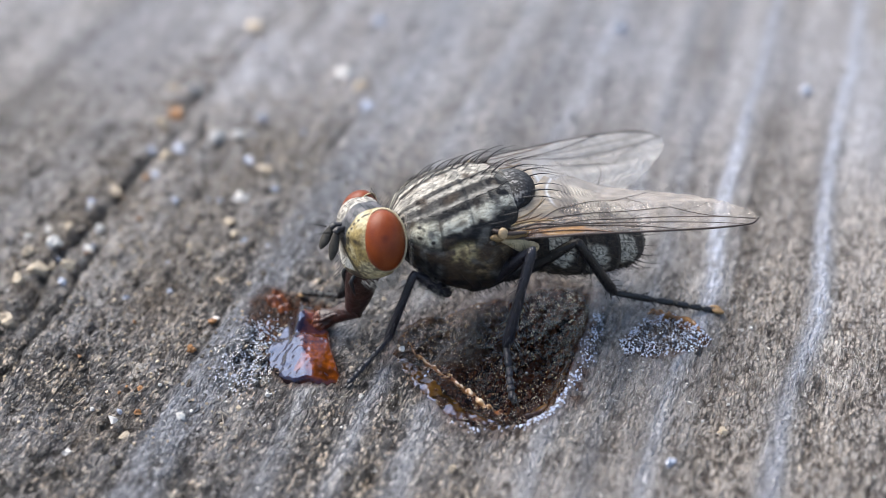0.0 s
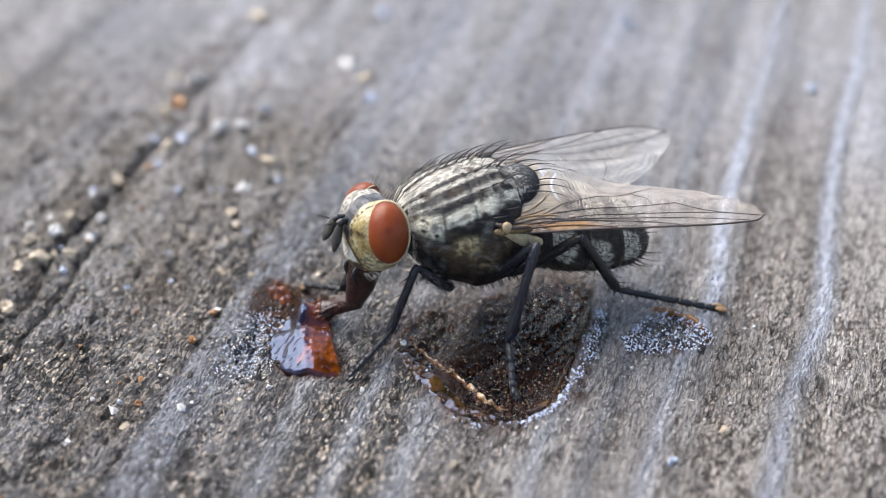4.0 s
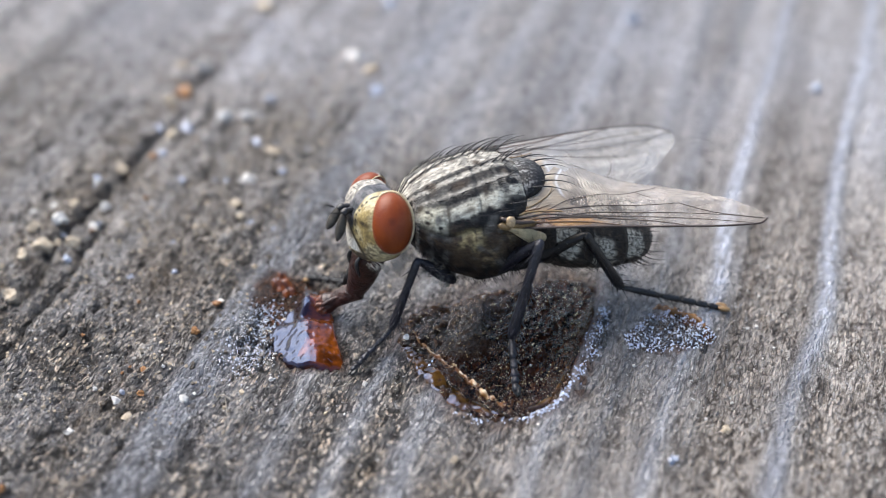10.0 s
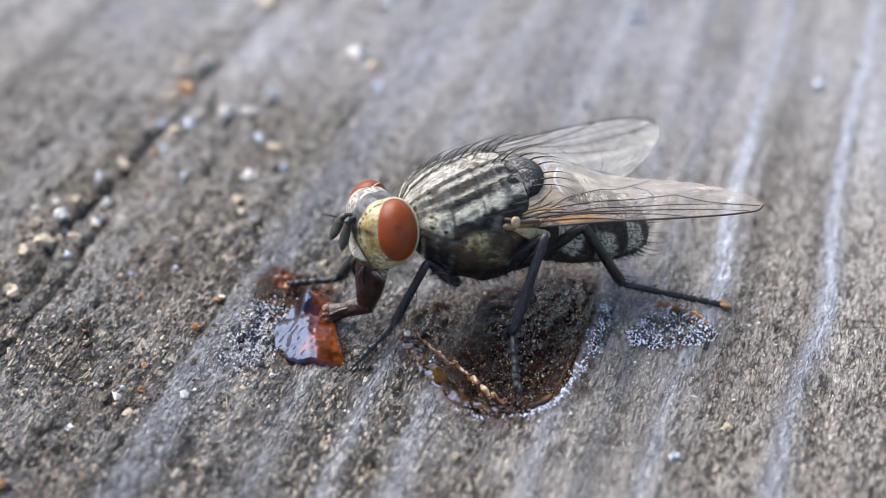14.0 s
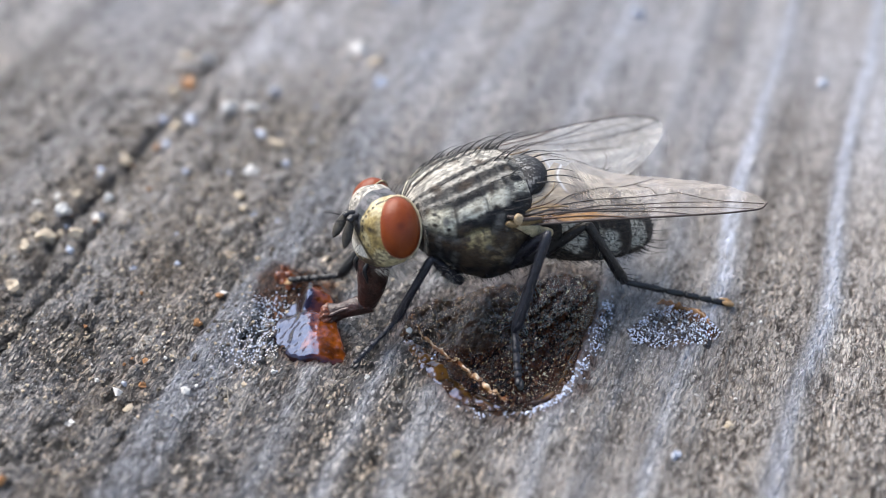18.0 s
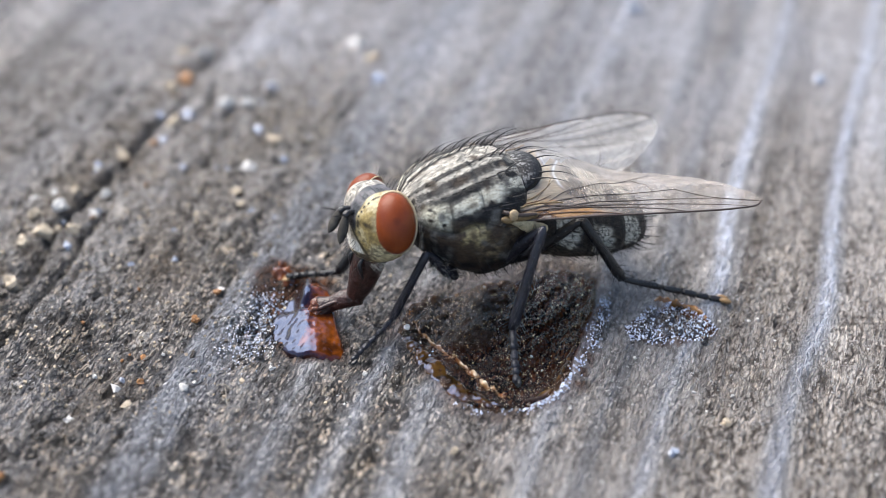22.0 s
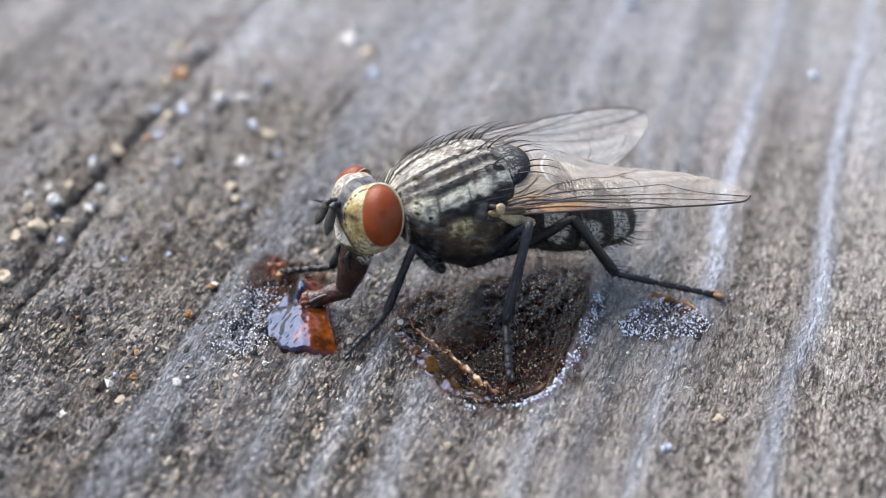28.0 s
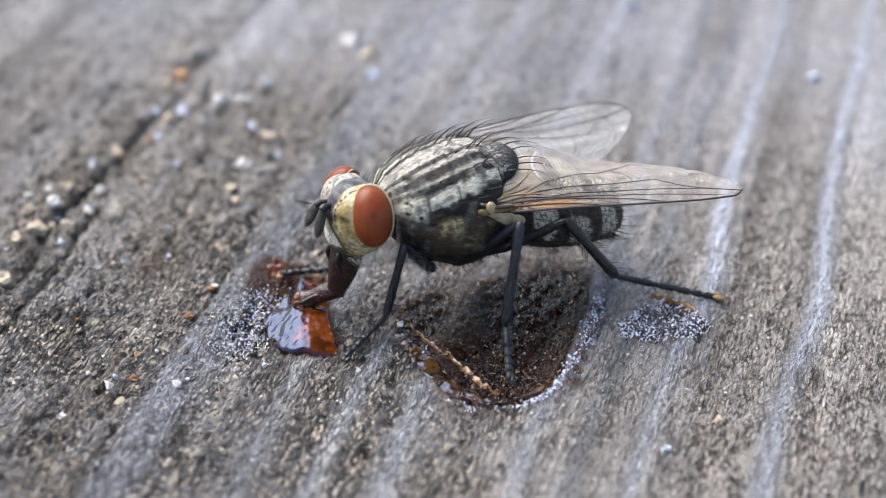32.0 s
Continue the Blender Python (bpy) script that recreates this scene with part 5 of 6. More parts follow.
for s in (1, -1):
    for k, x in enumerate((2.25, 1.95, 1.6, 1.25, 0.9, 0.5, 0.1, -0.3, -0.65)):
        for phi, ln in ((14, 0.55), (36, 0.6)):
            p = thorax_point(x, s * phi - 8.0 * (0.9 - x))
            bristle(p, (p - Vector((x, 0, 4.0))).normalized() * 0.75 + Vector((-0.75 + rnd.uniform(-.2, .2), rnd.uniform(-.2, .2), 0)), (-1, rnd.uniform(-.3, .3), -0.2), ln * 1.15 + 0.08 * k + rnd.uniform(-.08, .08))
    for x, phi, ln in ((1.98, 54, .55), (2.02, 68, .5), (1.66, 72, .6), (0.7, 60, .7), (-0.1, 58, .9), (-0.5, 52, 1.1), (-0.7, 66, 1.2), (2.1, 60, .5), (0.2, 76, .6), (-0.2, 80, .7)):
        p = thorax_point(x, s * phi)
        bristle(p, (p - Vector((x, 0, 4.0))).normalized() * 0.6 + Vector((-0.85, 0, 0)), (-1, 0, 0.1), ln)
    for y, ln in ((0.25, 1.3), (0.55, 1.5), (0.82, 1.45)):
        p = (-1.85 + 0.7 * y * y, s * y, 5.16)
        bristle(p, (-1, s * 0.35 * y, 0.32), (-0.6, 0, -0.6), ln)
    # spiny rear of the abdomen
    for k in range(9):
        a = 20 + 17 * k
        cz, w, h = interp(ABDOMEN, -5.2)
        r = math.radians(a)
        p = Vector((-5.2, s * math.sin(r) * w, cz + math.cos(r) * h))
        bristle(p, (p - Vector((-4.2, 0, cz))), (-1, 0, -0.1), rnd.uniform(.7, 1.1))
        cz, w, h = interp(ABDOMEN, -4.2)
        p = Vector((-4.2, s * math.sin(r) * w, cz + math.cos(r) * h))
        bristle(p, (p - Vector((-3.5, 0, cz))), (-1, 0, -0.1), rnd.uniform(.4, .65))
    for k in range(9):
        x = -1.5 - 0.4 * k
        cz, w, h = interp(ABDOMEN, x)
        r = math.radians(138 + 6 * (k % 3))
        p = Vector((x, s * math.sin(r) * w, cz + math.cos(r) * h))
        bristle(p, (-0.35, s * 0.6, -0.7), (-1, 0, 0), .38)

fuzz = []
for k in range(1150):
    x, phi = rnd.uniform(-1.0, 2.5), rnd.uniform(-75, 75)
    p = thorax_point(x, phi)
    d = p - Vector((x + 0.9, 0, 4.0))
    fuzz.append(hair(p, d, rnd.uniform(.14, .26), 0.006, (-0.5, 0, 0), 3, 2))
for k in range(500):
    x, phi = rnd.uniform(-1.0, 2.3), rnd.choice((-1, 1)) * rnd.uniform(85, 165)
    p = thorax_point(x, phi)
    fuzz.append(hair(p, p - Vector((x + 0.5, 0, 4.1)), rnd.uniform(.18, .4), 0.009, (-0.3, 0, -0.1), 3, 2))
part("thorax_hair", mesh_of("thorax_hair", *join(fuzz), M_BLACK), fly)
fuzz = []
for k in range(900):
    x, r = rnd.uniform(-5.7, -1.2), rnd.uniform(0, 2 * math.pi)
    cz, w, h = interp(ABDOMEN, x)
    p = Vector((x, math.sin(r) * w, cz + math.cos(r) * h))
    fuzz.append(hair(p, p - Vector((x + 1.2, 0, cz)), rnd.uniform(.16, .30), 0.009, (-0.3, 0, 0), 3, 2))
part("abdomen_hair", mesh_of("abdomen_hair", *join(fuzz), M_BLACK), fly)

# ---- legs: hip in the fly's space; knee guide; ankle and foot stand on the board ----
BASE = Vector((1.2, -3.5, 0))
FLY_REST = pose(BASE.x * MM, BASE.y * MM, 0, 0, 0, 192)


def world_of(p):
    return (FLY_REST @ (Vector(p) * MM)) / MM


def to_fly(p):
    return (FLY_REST.inverted() @ (Vector(p) * MM)) / MM


LEGS = [  # name, hip, knee, ankle in the world, foot in the world, femur radius, cuticle
    ("front_left", (1.16, 1.05, 2.16), (2.38, 1.50, 3.36), (-1.65, -5.59, .80), (-2.89, -6.87, .12), .20, M_LEG_BLUE),
    ("mid_left", (0.0, .95, 2.15), (-1.28, 2.6, 4.23), (2.16, -6.18, .90), (2.26, -7.89, .12), .24, M_LEG_BLUE),
    ("hind_left", (-1.1, .9, 2.3), (-3.02, 1.75, 3.72), (5.79, -4.08, 1.35), (9.29, -3.63, .15), .24, M_LEG),
    ("front_right", (1.25, -.75, 2.45), (2.9, -1.5, 3.2), (-3.24, -3.08, .80), (-4.62, -1.94, .2), .24, M_LEG),
    ("mid_right", (0.0, -.95, 2.15), (-0.9, -2.5, 4.0), tuple(world_of((-.2, -2.9, .9))), tuple(world_of((-.3, -4.3, .15))), .24, M_LEG),
    ("hind_right", (-1.1, -.9, 2.3), (-2.9, -1.7, 3.6), tuple(world_of((-4.2, -1.9, 1.3))), tuple(world_of((-5.6, -2.3, .15))), .24, M_LEG),
]


def spines(L, r, count, seed, size=0.28):
    """Short spines along a limb that runs down -z."""
    g = random.Random(seed)
    out = []
    for k in range(count):
        a = g.uniform(0, 2 * math.pi)
        z = -L * g.uniform(.08, .97)
        d = Vector((math.cos(a), math.sin(a), -0.8))
        out.append(hair((math.cos(a) * r * .8, math.sin(a) * r * .8, z), d, size * g.uniform(.5, 1.4), 0.018, (0, 0, -.2), 4, 2))
    return out


def build_leg(spec):
    name, hip, knee, ankle, foot, rad, mat = spec
    a, k, e = Vector(hip), Vector(knee), to_fly(ankle)
    la, lb, lc = (k - a).length, (e - k).length, (Vector(foot) - Vector(ankle)).length
    fem = tube([(0, 0, .1), (0, 0, -.1 * la), (0, 0, -.35 * la), (0, 0, -.7 * la), (0, 0, -.93 * la), (0, 0, -1.03 * la)], [rad * .7, rad, rad * 1.08, rad * .85, rad * .55, rad * .3], 14)
    leg = part("leg", mesh_of("leg", *join([fem] + spines(la, rad, 46, 3)), mat), fly, "black bristly leg")
    if name == "front_left":
        g = random.Random(5)
        tuft = []
        for k in range(260):
            q = g.uniform(0, 2 * math.pi)
            d = Vector((math.cos(q), math.sin(q), g.uniform(-.5, .5)))
            tuft.append(hair((math.cos(q) * rad * .9, math.sin(q) * rad * .9, -la * g.uniform(-.05, .8)), d, g.uniform(.16, .34), .011, (0, 0, -.3), 3, 2))
        part("hair_fringe", mesh_of("hair_fringe", *join(tuft), M_HAIR), leg, "pale fringe of hair on the thigh")
    tib = tube([(0, 0, .05), (0, 0, -.04 * lb), (0, 0, -.4 * lb), (0, 0, -.9 * lb), (0, 0, -lb)], [rad * .45, rad * .70, rad * .66, rad * .78, rad * .55], 12)
    tibia = part("tibia", mesh_of("tibia", *join([tib] + spines(lb, rad * .7, 40, 5, .38)), mat), leg)
    seg, z = [], 0.0
    for f in (.40, .18, .15, .12, .15):
        l = lc * f
        seg.append(tube([(0, 0, z), (0, 0, z - .15 * l), (0, 0, z - .8 * l), (0, 0, z - l)], [rad * .32, rad * .42, rad * .50, rad * .32], 10))
        z -= l
    tarsus = part("tarsus", mesh_of("tarsus", *join(seg + spines(lc * .95, rad * .5, 44, 8, .2)), mat), leg)
    big = 1.5 if name.startswith("hind") else 1.0
    pads = [ball((s * .09 * big, 0.05, -lc * 1.0), (.085 * big, 0, 0), (0, .06 * big, 0), (0, 0, .15 * big), 12, 8) for s in (1, -1)]
    pads += [hair((s * .05, .02, -lc * .98), (s * .5, .6, -1), .24, .022, (0, -.5, 0), 5, 4) for s in (1, -1)]
    pad = part("foot_pad", mesh_of("foot_pad", *join(pads), M_LEG if name in ("front_left", "mid_left") else M_PAD), leg, "black claws and pads" if name in ("front_left", "mid_left") else "tan claws and pads")
    return leg, tibia, tarsus, pad, la, lb


LEG_PARTS = [build_leg(s) for s in LEGS]
for s in (1, -1):
    for x, y, z, r, h in ((1.42, .66, 2.68, .22, .50), (0.15, .80, 2.25, .42, .34), (-0.95, .75, 2.40, .36, .40)):
        cv, cf = ball((x, s * y, z), (r, 0, 0.06), (0, r * .9, 0), (-0.10, 0, h), 24, 16)
        tufts = []
        for k in range(60):
            d = Vector((rnd.uniform(-1, 1), rnd.uniform(-1, 1), rnd.uniform(-1, .2))).normalized()
            tufts.append(hair(Vector((x, s * y, z)) + Vector((d.x * r, d.y * r * .9, d.z * h)) * .95, d + Vector((0, 0, -.5)), rnd.uniform(.15, .35), .010, (-.2, 0, -.2), 3, 2))
        part("coxa", mesh_of("coxa", *join([(cv, cf)] + tufts), M_LEG), fly, "black bristly hip joint")


# ---- loose grit ----
def grit_mesh(name, seed, material):
    g = random.Random(seed)
    bm = bmesh.new()
    bmesh.ops.create_icosphere(bm, subdivisions=1 + seed % 2, radius=0.5)
    sx, sy, sz = g.uniform(.8, 1.15), g.uniform(.7, 1.0), g.uniform(.55, .85)
    for v in bm.verts:
        k = 1 + 1.05 * noise.noise(v.co * 2.6 + Vector((seed * 3.7, 0, 0)))
        v.co = Vector((v.co.x * sx, v.co.y * sy, v.co.z * sz)) * k * MM
    me = bpy.data.meshes.new(name)
    bm.to_mesh(me)
    bm.free()
    me.materials.append(material)
    return me


GRIT = {k: [grit_mesh("sand_grain", i + 10 * n, m) for i in range(4)] for n, (k, m) in enumerate(M_GRAINS.items())}
GRIT_LABEL = {"white": "tiny white quartz sand grain on the wood", "clear": "tiny glassy blue-white sand grain on the wood", "tan": "tiny tan grit grain on the wood",
              "amber": "tiny rust-orange grit grain on the wood", "honey": "tiny cream speck painted as a golden glint on the wood", "sugar": "tiny pale speck painted as a sky glint on the wood", "dark": "tiny dark brown grit grain on the wood"}


def grain(kind, x, y, size, g):
    ob = new("sand_grain", g.choice(GRIT[kind]))
    ob.matrix_basis = Matrix.LocRotScale(Vector((x, y, board_z(x, y) + size * 0.16)) * MM, Euler((g.uniform(-.5, .5), g.uniform(-.5, .5), g.uniform(0, 6.3))), (size,) * 3)
    tagged(ob, GRIT_LABEL[kind], "sand grain", "grit on the board")


g = random.Random(21)
for x, y, s in [(-14.95, 2.38, .41), (-12.37, 2.6, .41), (-12.61, 1.46, .45), (-8.74, 9.04, .63), (-7.86, 9.04, .54), (-7.35, 4.61, .6), (-3.68, 14.26, .87), (-10.17, 13.5, .72), (-7.5, -3.02, .25),
                (-11.32, -9.63, .31), (-10.87, -7.66, .18), (-10.11, -8.25, .28), (-8.86, -6.69, .14), (-7.99, -8.41, .31), (-1.21, -5.13, .26), (-5.41, -7.16, .21), (-2.46, -7.38, .18), (-5.36, -8.67, .14),
                (-2.81, -9.43, .14), (6.07, -6.6, .18), (11.31, -0.99, .16), (10.02, -4.5, .13), (7.69, -8.2, .14), (-13.81, 1.57, .61)]:
    grain("white", x, y, s, g)
for x, y, s in [(-10.18, 8.33, .58), (-10.86, 6.4, .39), (-11.26, 8.33, .4), (-2.77, 11.21, .61), (-7.06, 10.5, .46), (-7.27, 7.2, .44), (-6.95, 1.53, .29), (6.76, -10.95, .33), (15.42, 11.59, .61),
                (-6.25, -5.92, .16), (-6.57, -6.26, .16), (-2.42, 19.33, .67), (8.42, 17.63, .71), (-6.1, 5.17, .34), (-9.81, 4.49, .3)]:
    grain("clear", x, y, s, g)
for x, y, s in [(-13.08, .31, .48), (-13.79, .74, .36), (-14.16, .14, .6), (-6.56, 6.44, .57), (-10.65, 7.67, .53), (-12.25, 5.7, .48), (-3.08, 13.15, .72), (-7.57, 2.86, .37), (-7.37, 2.0, .41),
                (-11.16, 10.41, .6), (-11.15, 13.65, .62), (-8.07, 19.21, .7), (.32, -10.92, .23), (8.56, -9.5, .27), (-9.62, -9.01, .31), (-14.72, -.48, .51), (-14.63, -2.64, .54), (-14.67, 1.1, .41), (-6.22, -7.93, .18)]:
    grain("tan", x, y, s, g)
for x, y, s in [(-10.69, 11.21, .84), (-11.17, 6.03, .39), (-8.07, -4.86, .3), (-7.6, -3.27, .34), (-9.38, -7.93, .28), (-12.71, -12.3, .36)]:
    grain("amber", x, y, s, g)
# more of the same, in the crack and along the dirty belt beside it
for k in range(100):
    if k < 45:
        u, v = -13.5 + g.gauss(0, .75), g.uniform(-9, 22)
    else:
        u, v = -8.6 + g.gauss(0, 1.9), g.uniform(-11, 14)
    x, y = u * math.cos(GRAIN) + v * math.sin(GRAIN), -u * math.sin(GRAIN) + v * math.cos(GRAIN)
    grain(g.choice(("white", "clear", "tan", "clear", "dark", "amber", "tan", "dark", "dark", "dark")), x, y, g.uniform(.14, .34 if k < 45 else .24), g)


def dust(name, kind, count, seed, area, size, label, lift=0.0):
    """Specks too many to count, one mesh."""
    r = random.Random(seed)
    cube = [(-1, -1, -1), (1, -1, -1), (1, 1, -1), (-1, 1, -1), (-.7, -.8, .8), (.9, -.6, .7), (.6, .8, .9), (-.8, .7, .6)]
    quad = [(0, 3, 2, 1), (4, 5, 6, 7), (0, 1, 5, 4), (1, 2, 6, 5), (2, 3, 7, 6), (3, 0, 4, 7)]
    pts = [area(r) for _ in range(count)]
    zs = board_height(np.array([[p[0] for p in pts]]), np.array([[p[1] for p in pts]]))[0]
    verts, faces = [], []
    for (x, y), z in zip(pts, zs):
        s = r.uniform(.3, 1) * size
        rot = Euler((r.uniform(0, 6), r.uniform(0, 6), r.uniform(0, 6))).to_matrix()
        b = len(verts)
        verts += [tuple(rot @ Vector(c) * s + Vector((x, y, float(z) + s * .5 + lift))) for c in cube]
        faces += [tuple(i + b for i in q) for q in quad]
    tagged(new(name, mesh_of(name, verts, faces, M_GRAINS[kind], False)), label, "grit", kind="stuff")


def belt(u0, spread_u, v0, v1):
    def pick(r):
        u, v = u0 + r.gauss(0, spread_u), r.uniform(v0, v1)
        return u * math.cos(GRAIN) + v * math.sin(GRAIN), -u * math.sin(GRAIN) + v * math.cos(GRAIN)
    return pick


def trail(pts, off):
    line = smooth_path([(x, y, 0) for x, y in pts], 10)

    def pick(r):
        p = line[int(r.random() ** 1.0 * (len(line) - 1))]
        return p.x + r.gauss(0, off), p.y + r.gauss(0, off)
    return pick


def blot(pts):
    cx, cy = sum(p[0] for p in pts) / len(pts), sum(p[1] for p in pts) / len(pts)
    ends = [Vector(p) for p in pts]

    def pick(r):
        i = r.randrange(len(ends))
        t, k = r.random(), math.sqrt(r.random()) * 1.12
        q = ends[i].lerp(ends[(i + 1) % len(ends)], t)
        return cx + (q.x - cx) * k, cy + (q.y - cy) * k
    return pick


dust("pale_specks", "tan", 420, 31, belt(-8.6, 3.6, -12, 18), .040, "scattered pale sand specks on the wood")
# pale specks beside the jelly stand in for sky glints on wet wood
dust("glassy_specks", "sugar", 700, 35, trail([(-5.75, -3.6), (-5.9, -4.4), (-6.1, -5.2), (-6.3, -6.0), (-6.6, -6.8)], .42), .021, "pale specks painted as sky glints beside the jelly", 0.03)
# the bright glare line on the syrup edge is built as a cream strip
SEAM = [(-1.10, -4.40), (-0.60, -5.50), (-0.05, -6.32), (0.41, -6.87), (1.0, -7.58), (1.5, -8.10), (2.0, -8.48)]
bank("glare_seam", SEAM, [.01, .06, .02, .09, .03, .11, .04, .10, .03, .06, .02], 0.10, M_GLARE, puddle, "cream strip painted as the glare along the syrup edge", 12, 1.1)
# cream specks continue the same painted glare
dust("seam_crystals", "honey", 150, 37, trail(SEAM, .07), .032, "cream specks painted as glare along the syrup edge")
# pale specks set where the syrup's edge and the smear catch the sky
dust("edge_glints", "sugar", 150, 38, trail([(2.3, -8.95), (2.9, -8.90), (3.5, -8.50), (3.85, -7.85), (4.25, -7.1), (4.6, -6.3)], .09), .036, "pale specks painted as sky glints along the syrup edge")
dust("edge_glints", "sugar", 34, 42, trail([(-0.47, -6.75), (-0.38, -6.55), (-0.43, -6.62)], .10), .034, "pale specks painted as sky glints on the thick syrup edge")
dust("edge_glints", "sugar", 30, 43, trail([(0.35, -8.65), (0.75, -8.95), (1.45, -9.05), (2.2, -8.98)], .09), .036, "pale specks painted as sky glints below the syrup edge")
dust("smear_glints", "sugar", 1050, 36, blot([(x * 0.92 + 0.58, y * 0.86 - 0.72) for x, y in SMEAR]), .024, "pale specks painted as sky glints on the syrup smear", 0.055)
dust("sugar_fringe", "sugar", 170, 39, trail([(4.75, -6.2), (5.0, -5.2), (5.25, -4.3), (5.4, -3.7)], .13), .026, "pale specks painted as sky glints beside the puddle", 0.05)
# cream specks stand in for golden glints on the wet puddle
dust("puddle_glints", "honey", 420, 40, blot([(-0.9, -4.3), (0.3, -3.4), (2.2, -2.9), (4.9, -2.6), (4.6, -6.0), (3.3, -8.2), (1.8, -7.9), (0.2, -6.0)]), .020, "tiny cream specks painted as golden glints in the syrup", 0.06)
dust("puddle_grit", "dark", 200, 41, blot([(2.2, -3.4), (4.8, -2.8), (4.6, -6.0), (3.0, -8.2), (1.2, -7.8), (0.2, -5.2)]), .032, "dark brown grit in the syrup")
dust("brown_specks", "tan", 600, 32, belt(-9, 3.4, -12, 18), .06, "scattered brown grit on the wood")
dust("dark_specks", "dark", 600, 33, belt(-9, 3.6, -12, 18), .06, "scattered dark grit on the wood")
dust("far_specks", "white", 260, 34, belt(6, 7.0, -12, 18), .045, "sparse pale specks on the wood")



def fibre(pts, r):
    path = smooth_path([(x, y, board_z(x, y) + 0.06 + dz) for x, y, dz in pts], 6)
    ob = new("lint_fibre", mesh_of("lint_fibre", *tube(path, [r] * len(path), 6), M_LINT))
    tagged(ob, "thin curled pale lint fibre lying on the wood", "fibre", "lint on the board")


fibre([(-3.55, -7.95, 0), (-3.25, -7.75, .1), (-3.05, -7.45, .05), (-2.85, -7.35, .12), (-2.75, -7.05, 0)], .016)
fibre([(-7.0, -8.15, 0), (-6.75, -8.2, .1), (-6.5, -8.45, .05)], .016)
fibre([(-6.72, -8.22, .05), (-6.62, -8.8, .1), (-6.55, -9.1, 0)], .016)
fibre([(-9.9, -7.4, 0), (-9.5, -6.7, .05), (-9.1, -6.2, 0)], .016)


# ---- movement ----
PIVOT = Vector((0, 0, 4.2)) * MM


def fly_at(dx, dy, dz, ax, ay, az):
    """The fly moved by millimetres and turned by degrees about its middle, in its own space."""
    return FLY_REST @ Matrix.Translation(PIVOT + Vector((dx, dy, dz)) * MM) @ pose(0, 0, 0, ax, ay, az) @ Matrix.Translation(-PIVOT)


def frame_on(origin, down, hint):
    """A pose at origin whose -z runs along down and whose x leans to hint."""
    z = -Vector(down).normalized()
    x = Vector(hint)
    x = (x - z * x.dot(z)).normalized()
    m = Matrix((x, z.cross(x), z)).transposed().to_4x4()
    m.translation = Vector(origin) * MM
    return m


def bend(a, b, la, lb, guide):
    """The middle joint of two links from a to b, bent towards guide."""
    d = b - a
    dist = min(max(d.length, abs(la - lb) * 1.02), (la + lb) * 0.999)
    d.normalize()
    x = (la * la - lb * lb + dist * dist) / (2 * dist)
    h = math.sqrt(max(la * la - x * x, 0))
    up = guide - a
    up = (up - d * up.dot(d)).normalized()
    return a + d * x + up * h


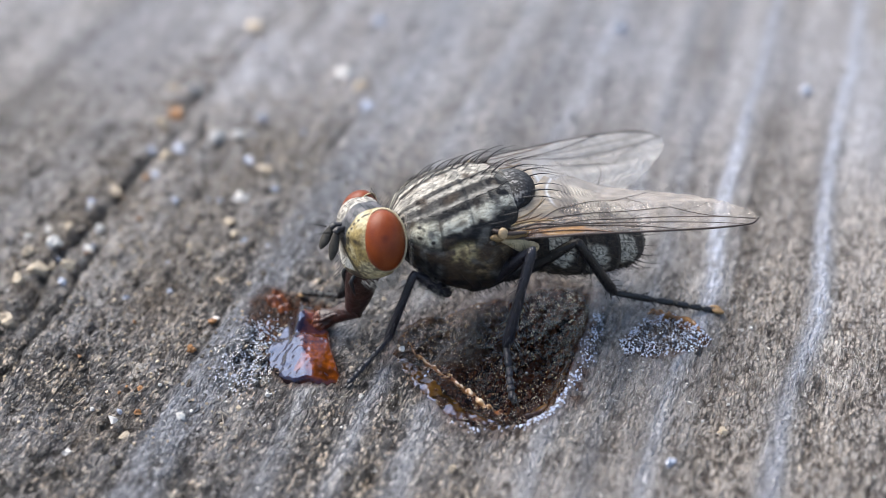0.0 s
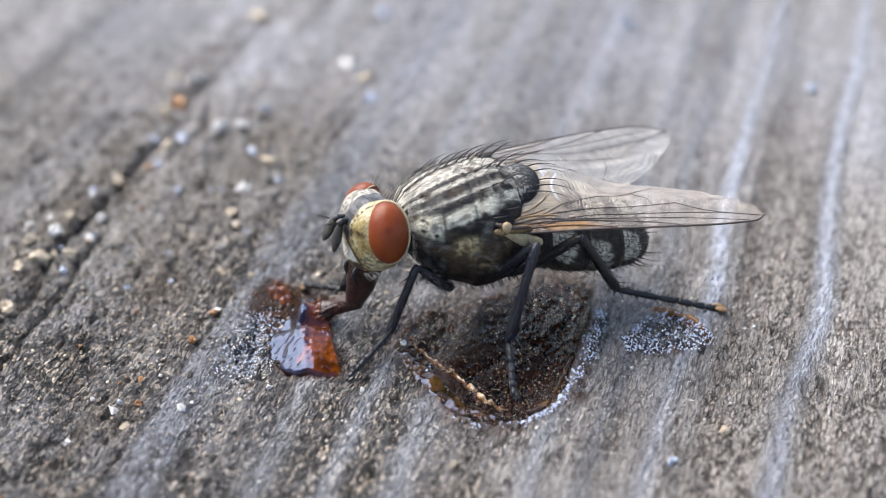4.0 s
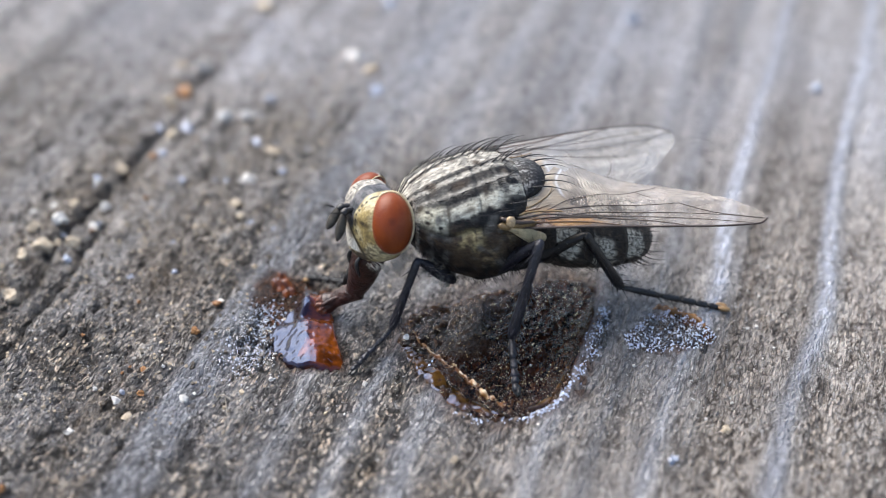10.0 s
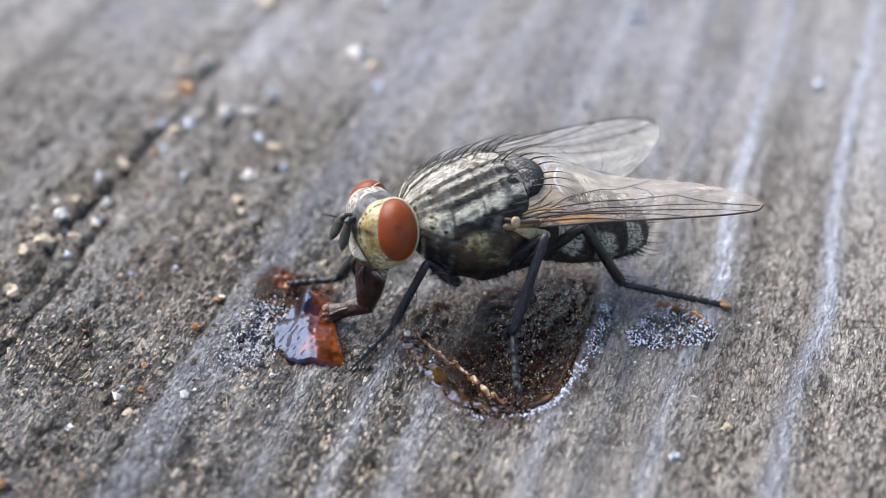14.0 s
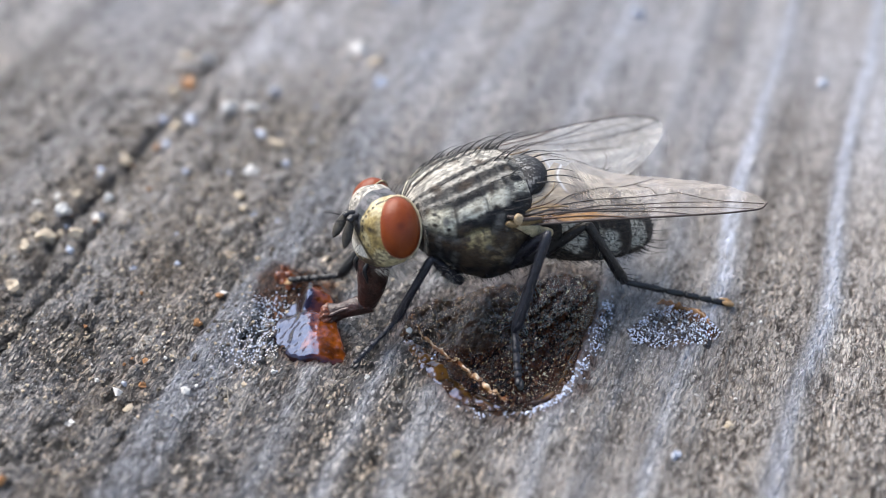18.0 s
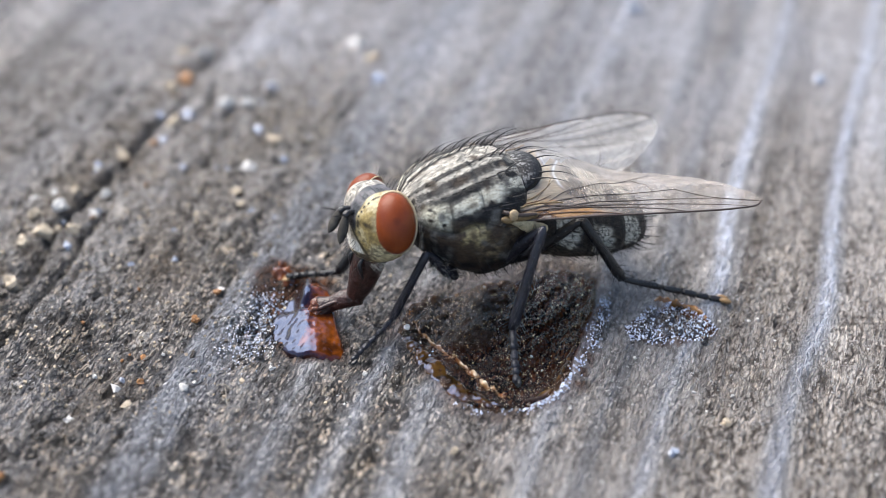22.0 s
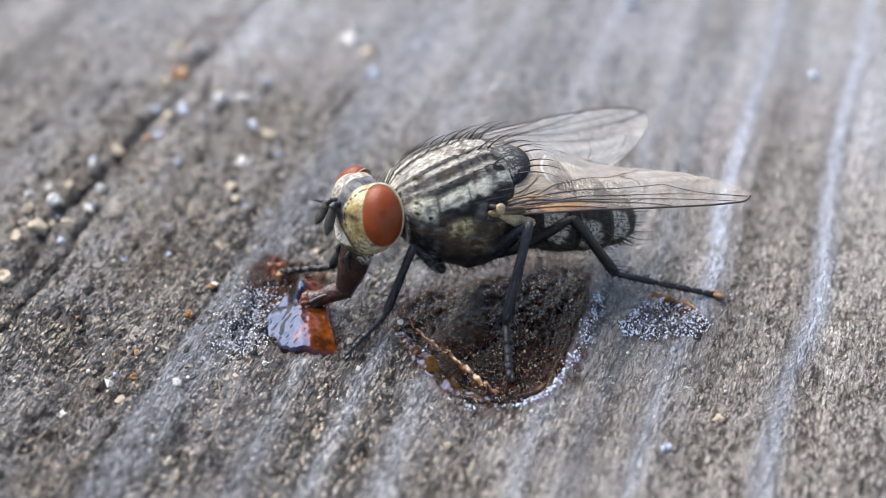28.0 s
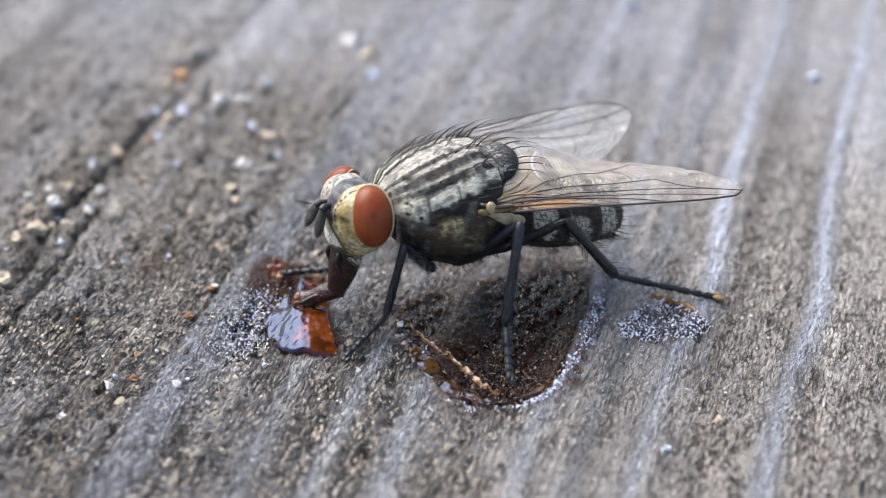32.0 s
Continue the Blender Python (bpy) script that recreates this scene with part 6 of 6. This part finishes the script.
def motions():
    rows = [
        (0.0, fly_at(0, .01, -.09, -1.1, .65, 1.1)), (1.0, fly_at(0, .05, -.08, -.9, .7, .9)), (2.0, fly_at(-.01, .04, -.09, -1.0, .7, 1.0)),
        (3.0, fly_at(.02, .04, -.08, -.5, .4, 1.2)), (3.5, fly_at(0, -.02, -.1, -.5, .5, 1.0)), (5.5, fly_at(0, -.03, -.06, -.3, -.05, .95)),
        (7.0, fly_at(0, -.02, -.06, -.2, 0, .7)), (8.5, fly_at(0, -.04, -.07, -.3, .2, .5)), (9.0, fly_at(0, -.02, -.02, -.05, -.05, .1)), (10.0, fly_at(0, -.07, -.04, -.4, -.15, .35)),
        (10.4, fly_at(0, -.05, -.22, -.4, .6, 4.9)), (11.0, fly_at(.02, -.03, -.19, -.45, .7, 4.9)), (12.5, fly_at(.04, -.05, -.21, -.3, .5, 5.2)), (14.5, fly_at(.04, -.06, -.22, -.5, .8, 5.1)),
        (16.5, fly_at(.03, -.08, -.24, -.4, 1.0, 5.1)), (18.0, fly_at(.01, -.07, -.25, -.1, 1.15, 4.85)), (20.0, fly_at(.01, -.1, -.26, .1, 1.15, 4.8)), (21.0, fly_at(.01, -.13, -.27, -.3, 1.05, 5.0)),
        (21.5, fly_at(.03, -.17, -.27, -.4, .8, 5.2)), (22.0, fly_at(.09, -.17, -.26, 0, .7, 5.4)), (22.4, fly_at(.28, -.16, -.15, -.1, .8, 4.5)), (25.5, fly_at(.29, -.17, -.17, -.1, .9, 4.5)),
        (27.5, fly_at(.28, -.17, -.17, .1, .8, 4.5)), (28.5, fly_at(.25, -.2, -.19, .2, .6, 4.4)), (28.9, fly_at(.25, -.19, -.19, .3, 1.4, 6.7)), (29.5, fly_at(.23, -.25, -.22, .1, 1.4, 6.6)),
        (30.0, fly_at(.19, -.3, -.22, 0, .4, 6.7)), (30.5, fly_at(.19, -.27, -.2, .2, .35, 6.9)), (31.0, fly_at(.23, -.22, -.18, .6, .55, 7.9)), (31.6, fly_at(.24, -.26, -.18, .2, .5, 8.2)),
        (32.0, fly_at(.61, -.32, -.1, -.7, 1.0, 6.4)),
    ]
    walk(fly, rows)
    # the feet stay where they stand; the right front foot steps forward once
    for spec, (leg, tibia, tarsus, pad, la, lb) in zip(LEGS, LEG_PARTS):
        name, hip, knee, ankle, foot, rad, mat = spec
        tracks = ([], [], [], [])
        for t, m in rows:
            an, fo = Vector(ankle), Vector(foot)
            if name == "front_right" and t > 10.1:
                an, fo = Vector((-3.52, -3.09, .8)), Vector((-5.66, -2.63, .2))
                fo = an + (fo - an).normalized() * (Vector(foot) - Vector(ankle)).length * 1.15
            inv = m.inverted()
            an, fo = inv @ (an * MM) / MM, inv @ (fo * MM) / MM
            hp = Vector(hip)
            kn = bend(hp, an, la, lb, Vector(knee))
            side = Vector((0.3, 1 if hip[1] > 0 else -1, 0))
            leg_m = frame_on(hp, kn - hp, side)
            back = leg_m.inverted()
            tracks[0].append((t, leg_m))
            tracks[1].append((t, back @ frame_on(kn, an - kn, side)))
            tracks[2].append((t, back @ frame_on(an, fo - an, (0, 0, 1))))
            tracks[3].append((t, back @ frame_on(an, fo - an, (0, 1, 0.2))))
        for ob, tr in zip((leg, tibia, tarsus, pad), tracks):
            walk(ob, tr)
    # the mouth dabs at the jelly
    dabs = [(0.0, (-3.92, -3.96, 0.47)), (2.2, (-3.92, -3.96, 0.47)), (2.8, (-3.60, -3.90, 0.50)), (3.1, (-3.60, -3.92, 0.48)), (3.5, (-3.9, -3.9, 0.46)), (5.5, (-3.97, -3.88, 0.47)), (7.0, (-4.00, -3.86, 0.47)),
            (9.0, (-4.02, -3.82, 0.48)), (10.0, (-4.00, -3.92, 0.48)), (10.4, (-4.06, -4.25, 0.46)), (12.5, (-3.90, -4.45, 0.44)), (14.5, (-3.86, -4.60, 0.44)), (16.5, (-3.90, -4.72, 0.44)),
            (19.0, (-3.95, -4.80, 0.44)), (20.0, (-3.98, -4.78, 0.44)), (21.0, (-4.06, -4.72, 0.44)), (22.0, (-4.20, -4.64, 0.44)), (22.4, (-4.31, -4.59, 0.44)), (25.5, (-4.29, -4.61, 0.44)), (28.5, (-4.30, -4.55, 0.44)),
            (28.9, (-4.19, -4.44, 0.48)), (30.0, (-4.20, -4.45, 0.48)), (31.0, (-4.26, -4.46, 0.47)), (31.6, (-4.40, -4.50, 0.46)), (32.0, (-4.54, -4.50, 0.44))]
    top, low, lip = [], [], []
    for t, tip in dabs:
        earlier = [r for r in rows if r[0] <= t][-1]
        later = [r for r in rows if r[0] >= t][0]
        f = 0 if later[0] == earlier[0] else (t - earlier[0]) / (later[0] - earlier[0])
        m = earlier[1].lerp(later[1], f)
        e = (m @ HEAD_AT).inverted() @ (Vector(tip) * MM) / MM
        j = bend(SNOUT.copy(), e, SNOUT_A, SNOUT_B, SNOUT + Vector((-0.9, 0.6, -1.0)))
        top.append((t, frame_on(SNOUT, j - SNOUT, (1, 0, 0))))
        low.append((t, frame_on(j, e - j, (0, 0, 1))))
        lip.append((t, frame_on(j, e - j, (0, 0, 1))))
    walk(rostrum, top)
    walk(haustellum, low)
    walk(labellum, lip)
    # small shifts of the wings
    for ob, m, keys in ((wing_left, wing_left_m, [(0.0, .2, -.5), (2.5, .1, -.5), (3.5, 1.0, -.8), (6.5, .9, -.6), (8.0, .2, -.1), (10.0, .4, -.4), (10.5, -.8, .3), (14.5, -.6, .3), (20.5, -1.1, .6), (22.0, -.5, -.4), (28.5, -.4, -.2), (29.0, -1.0, .2), (31.5, -1.2, -.6), (32.0, .8, -2.4)]),
                        (wing_right, wing_right_m, [(0.0, -.5, -.9), (2.5, -.5, -.9), (3.5, .4, -1.0), (6.5, .6, -.8), (8.0, .1, -.5), (10.0, -.1, -.4), (10.5, -.6, .4), (14.5, -.5, .1), (20.5, -1.0, .9), (22.0, -.6, -.1), (28.5, -.8, .6), (29.0, -1.3, .7), (31.5, -1.7, 1.2), (32.0, -1.4, .6)])):
        at = Matrix.Translation(m.translation)
        walk(ob, [(t, at @ pose(0, 0, 0, 0, ay, az) @ at.inverted() @ m) for t, ay, az in keys])


motions()
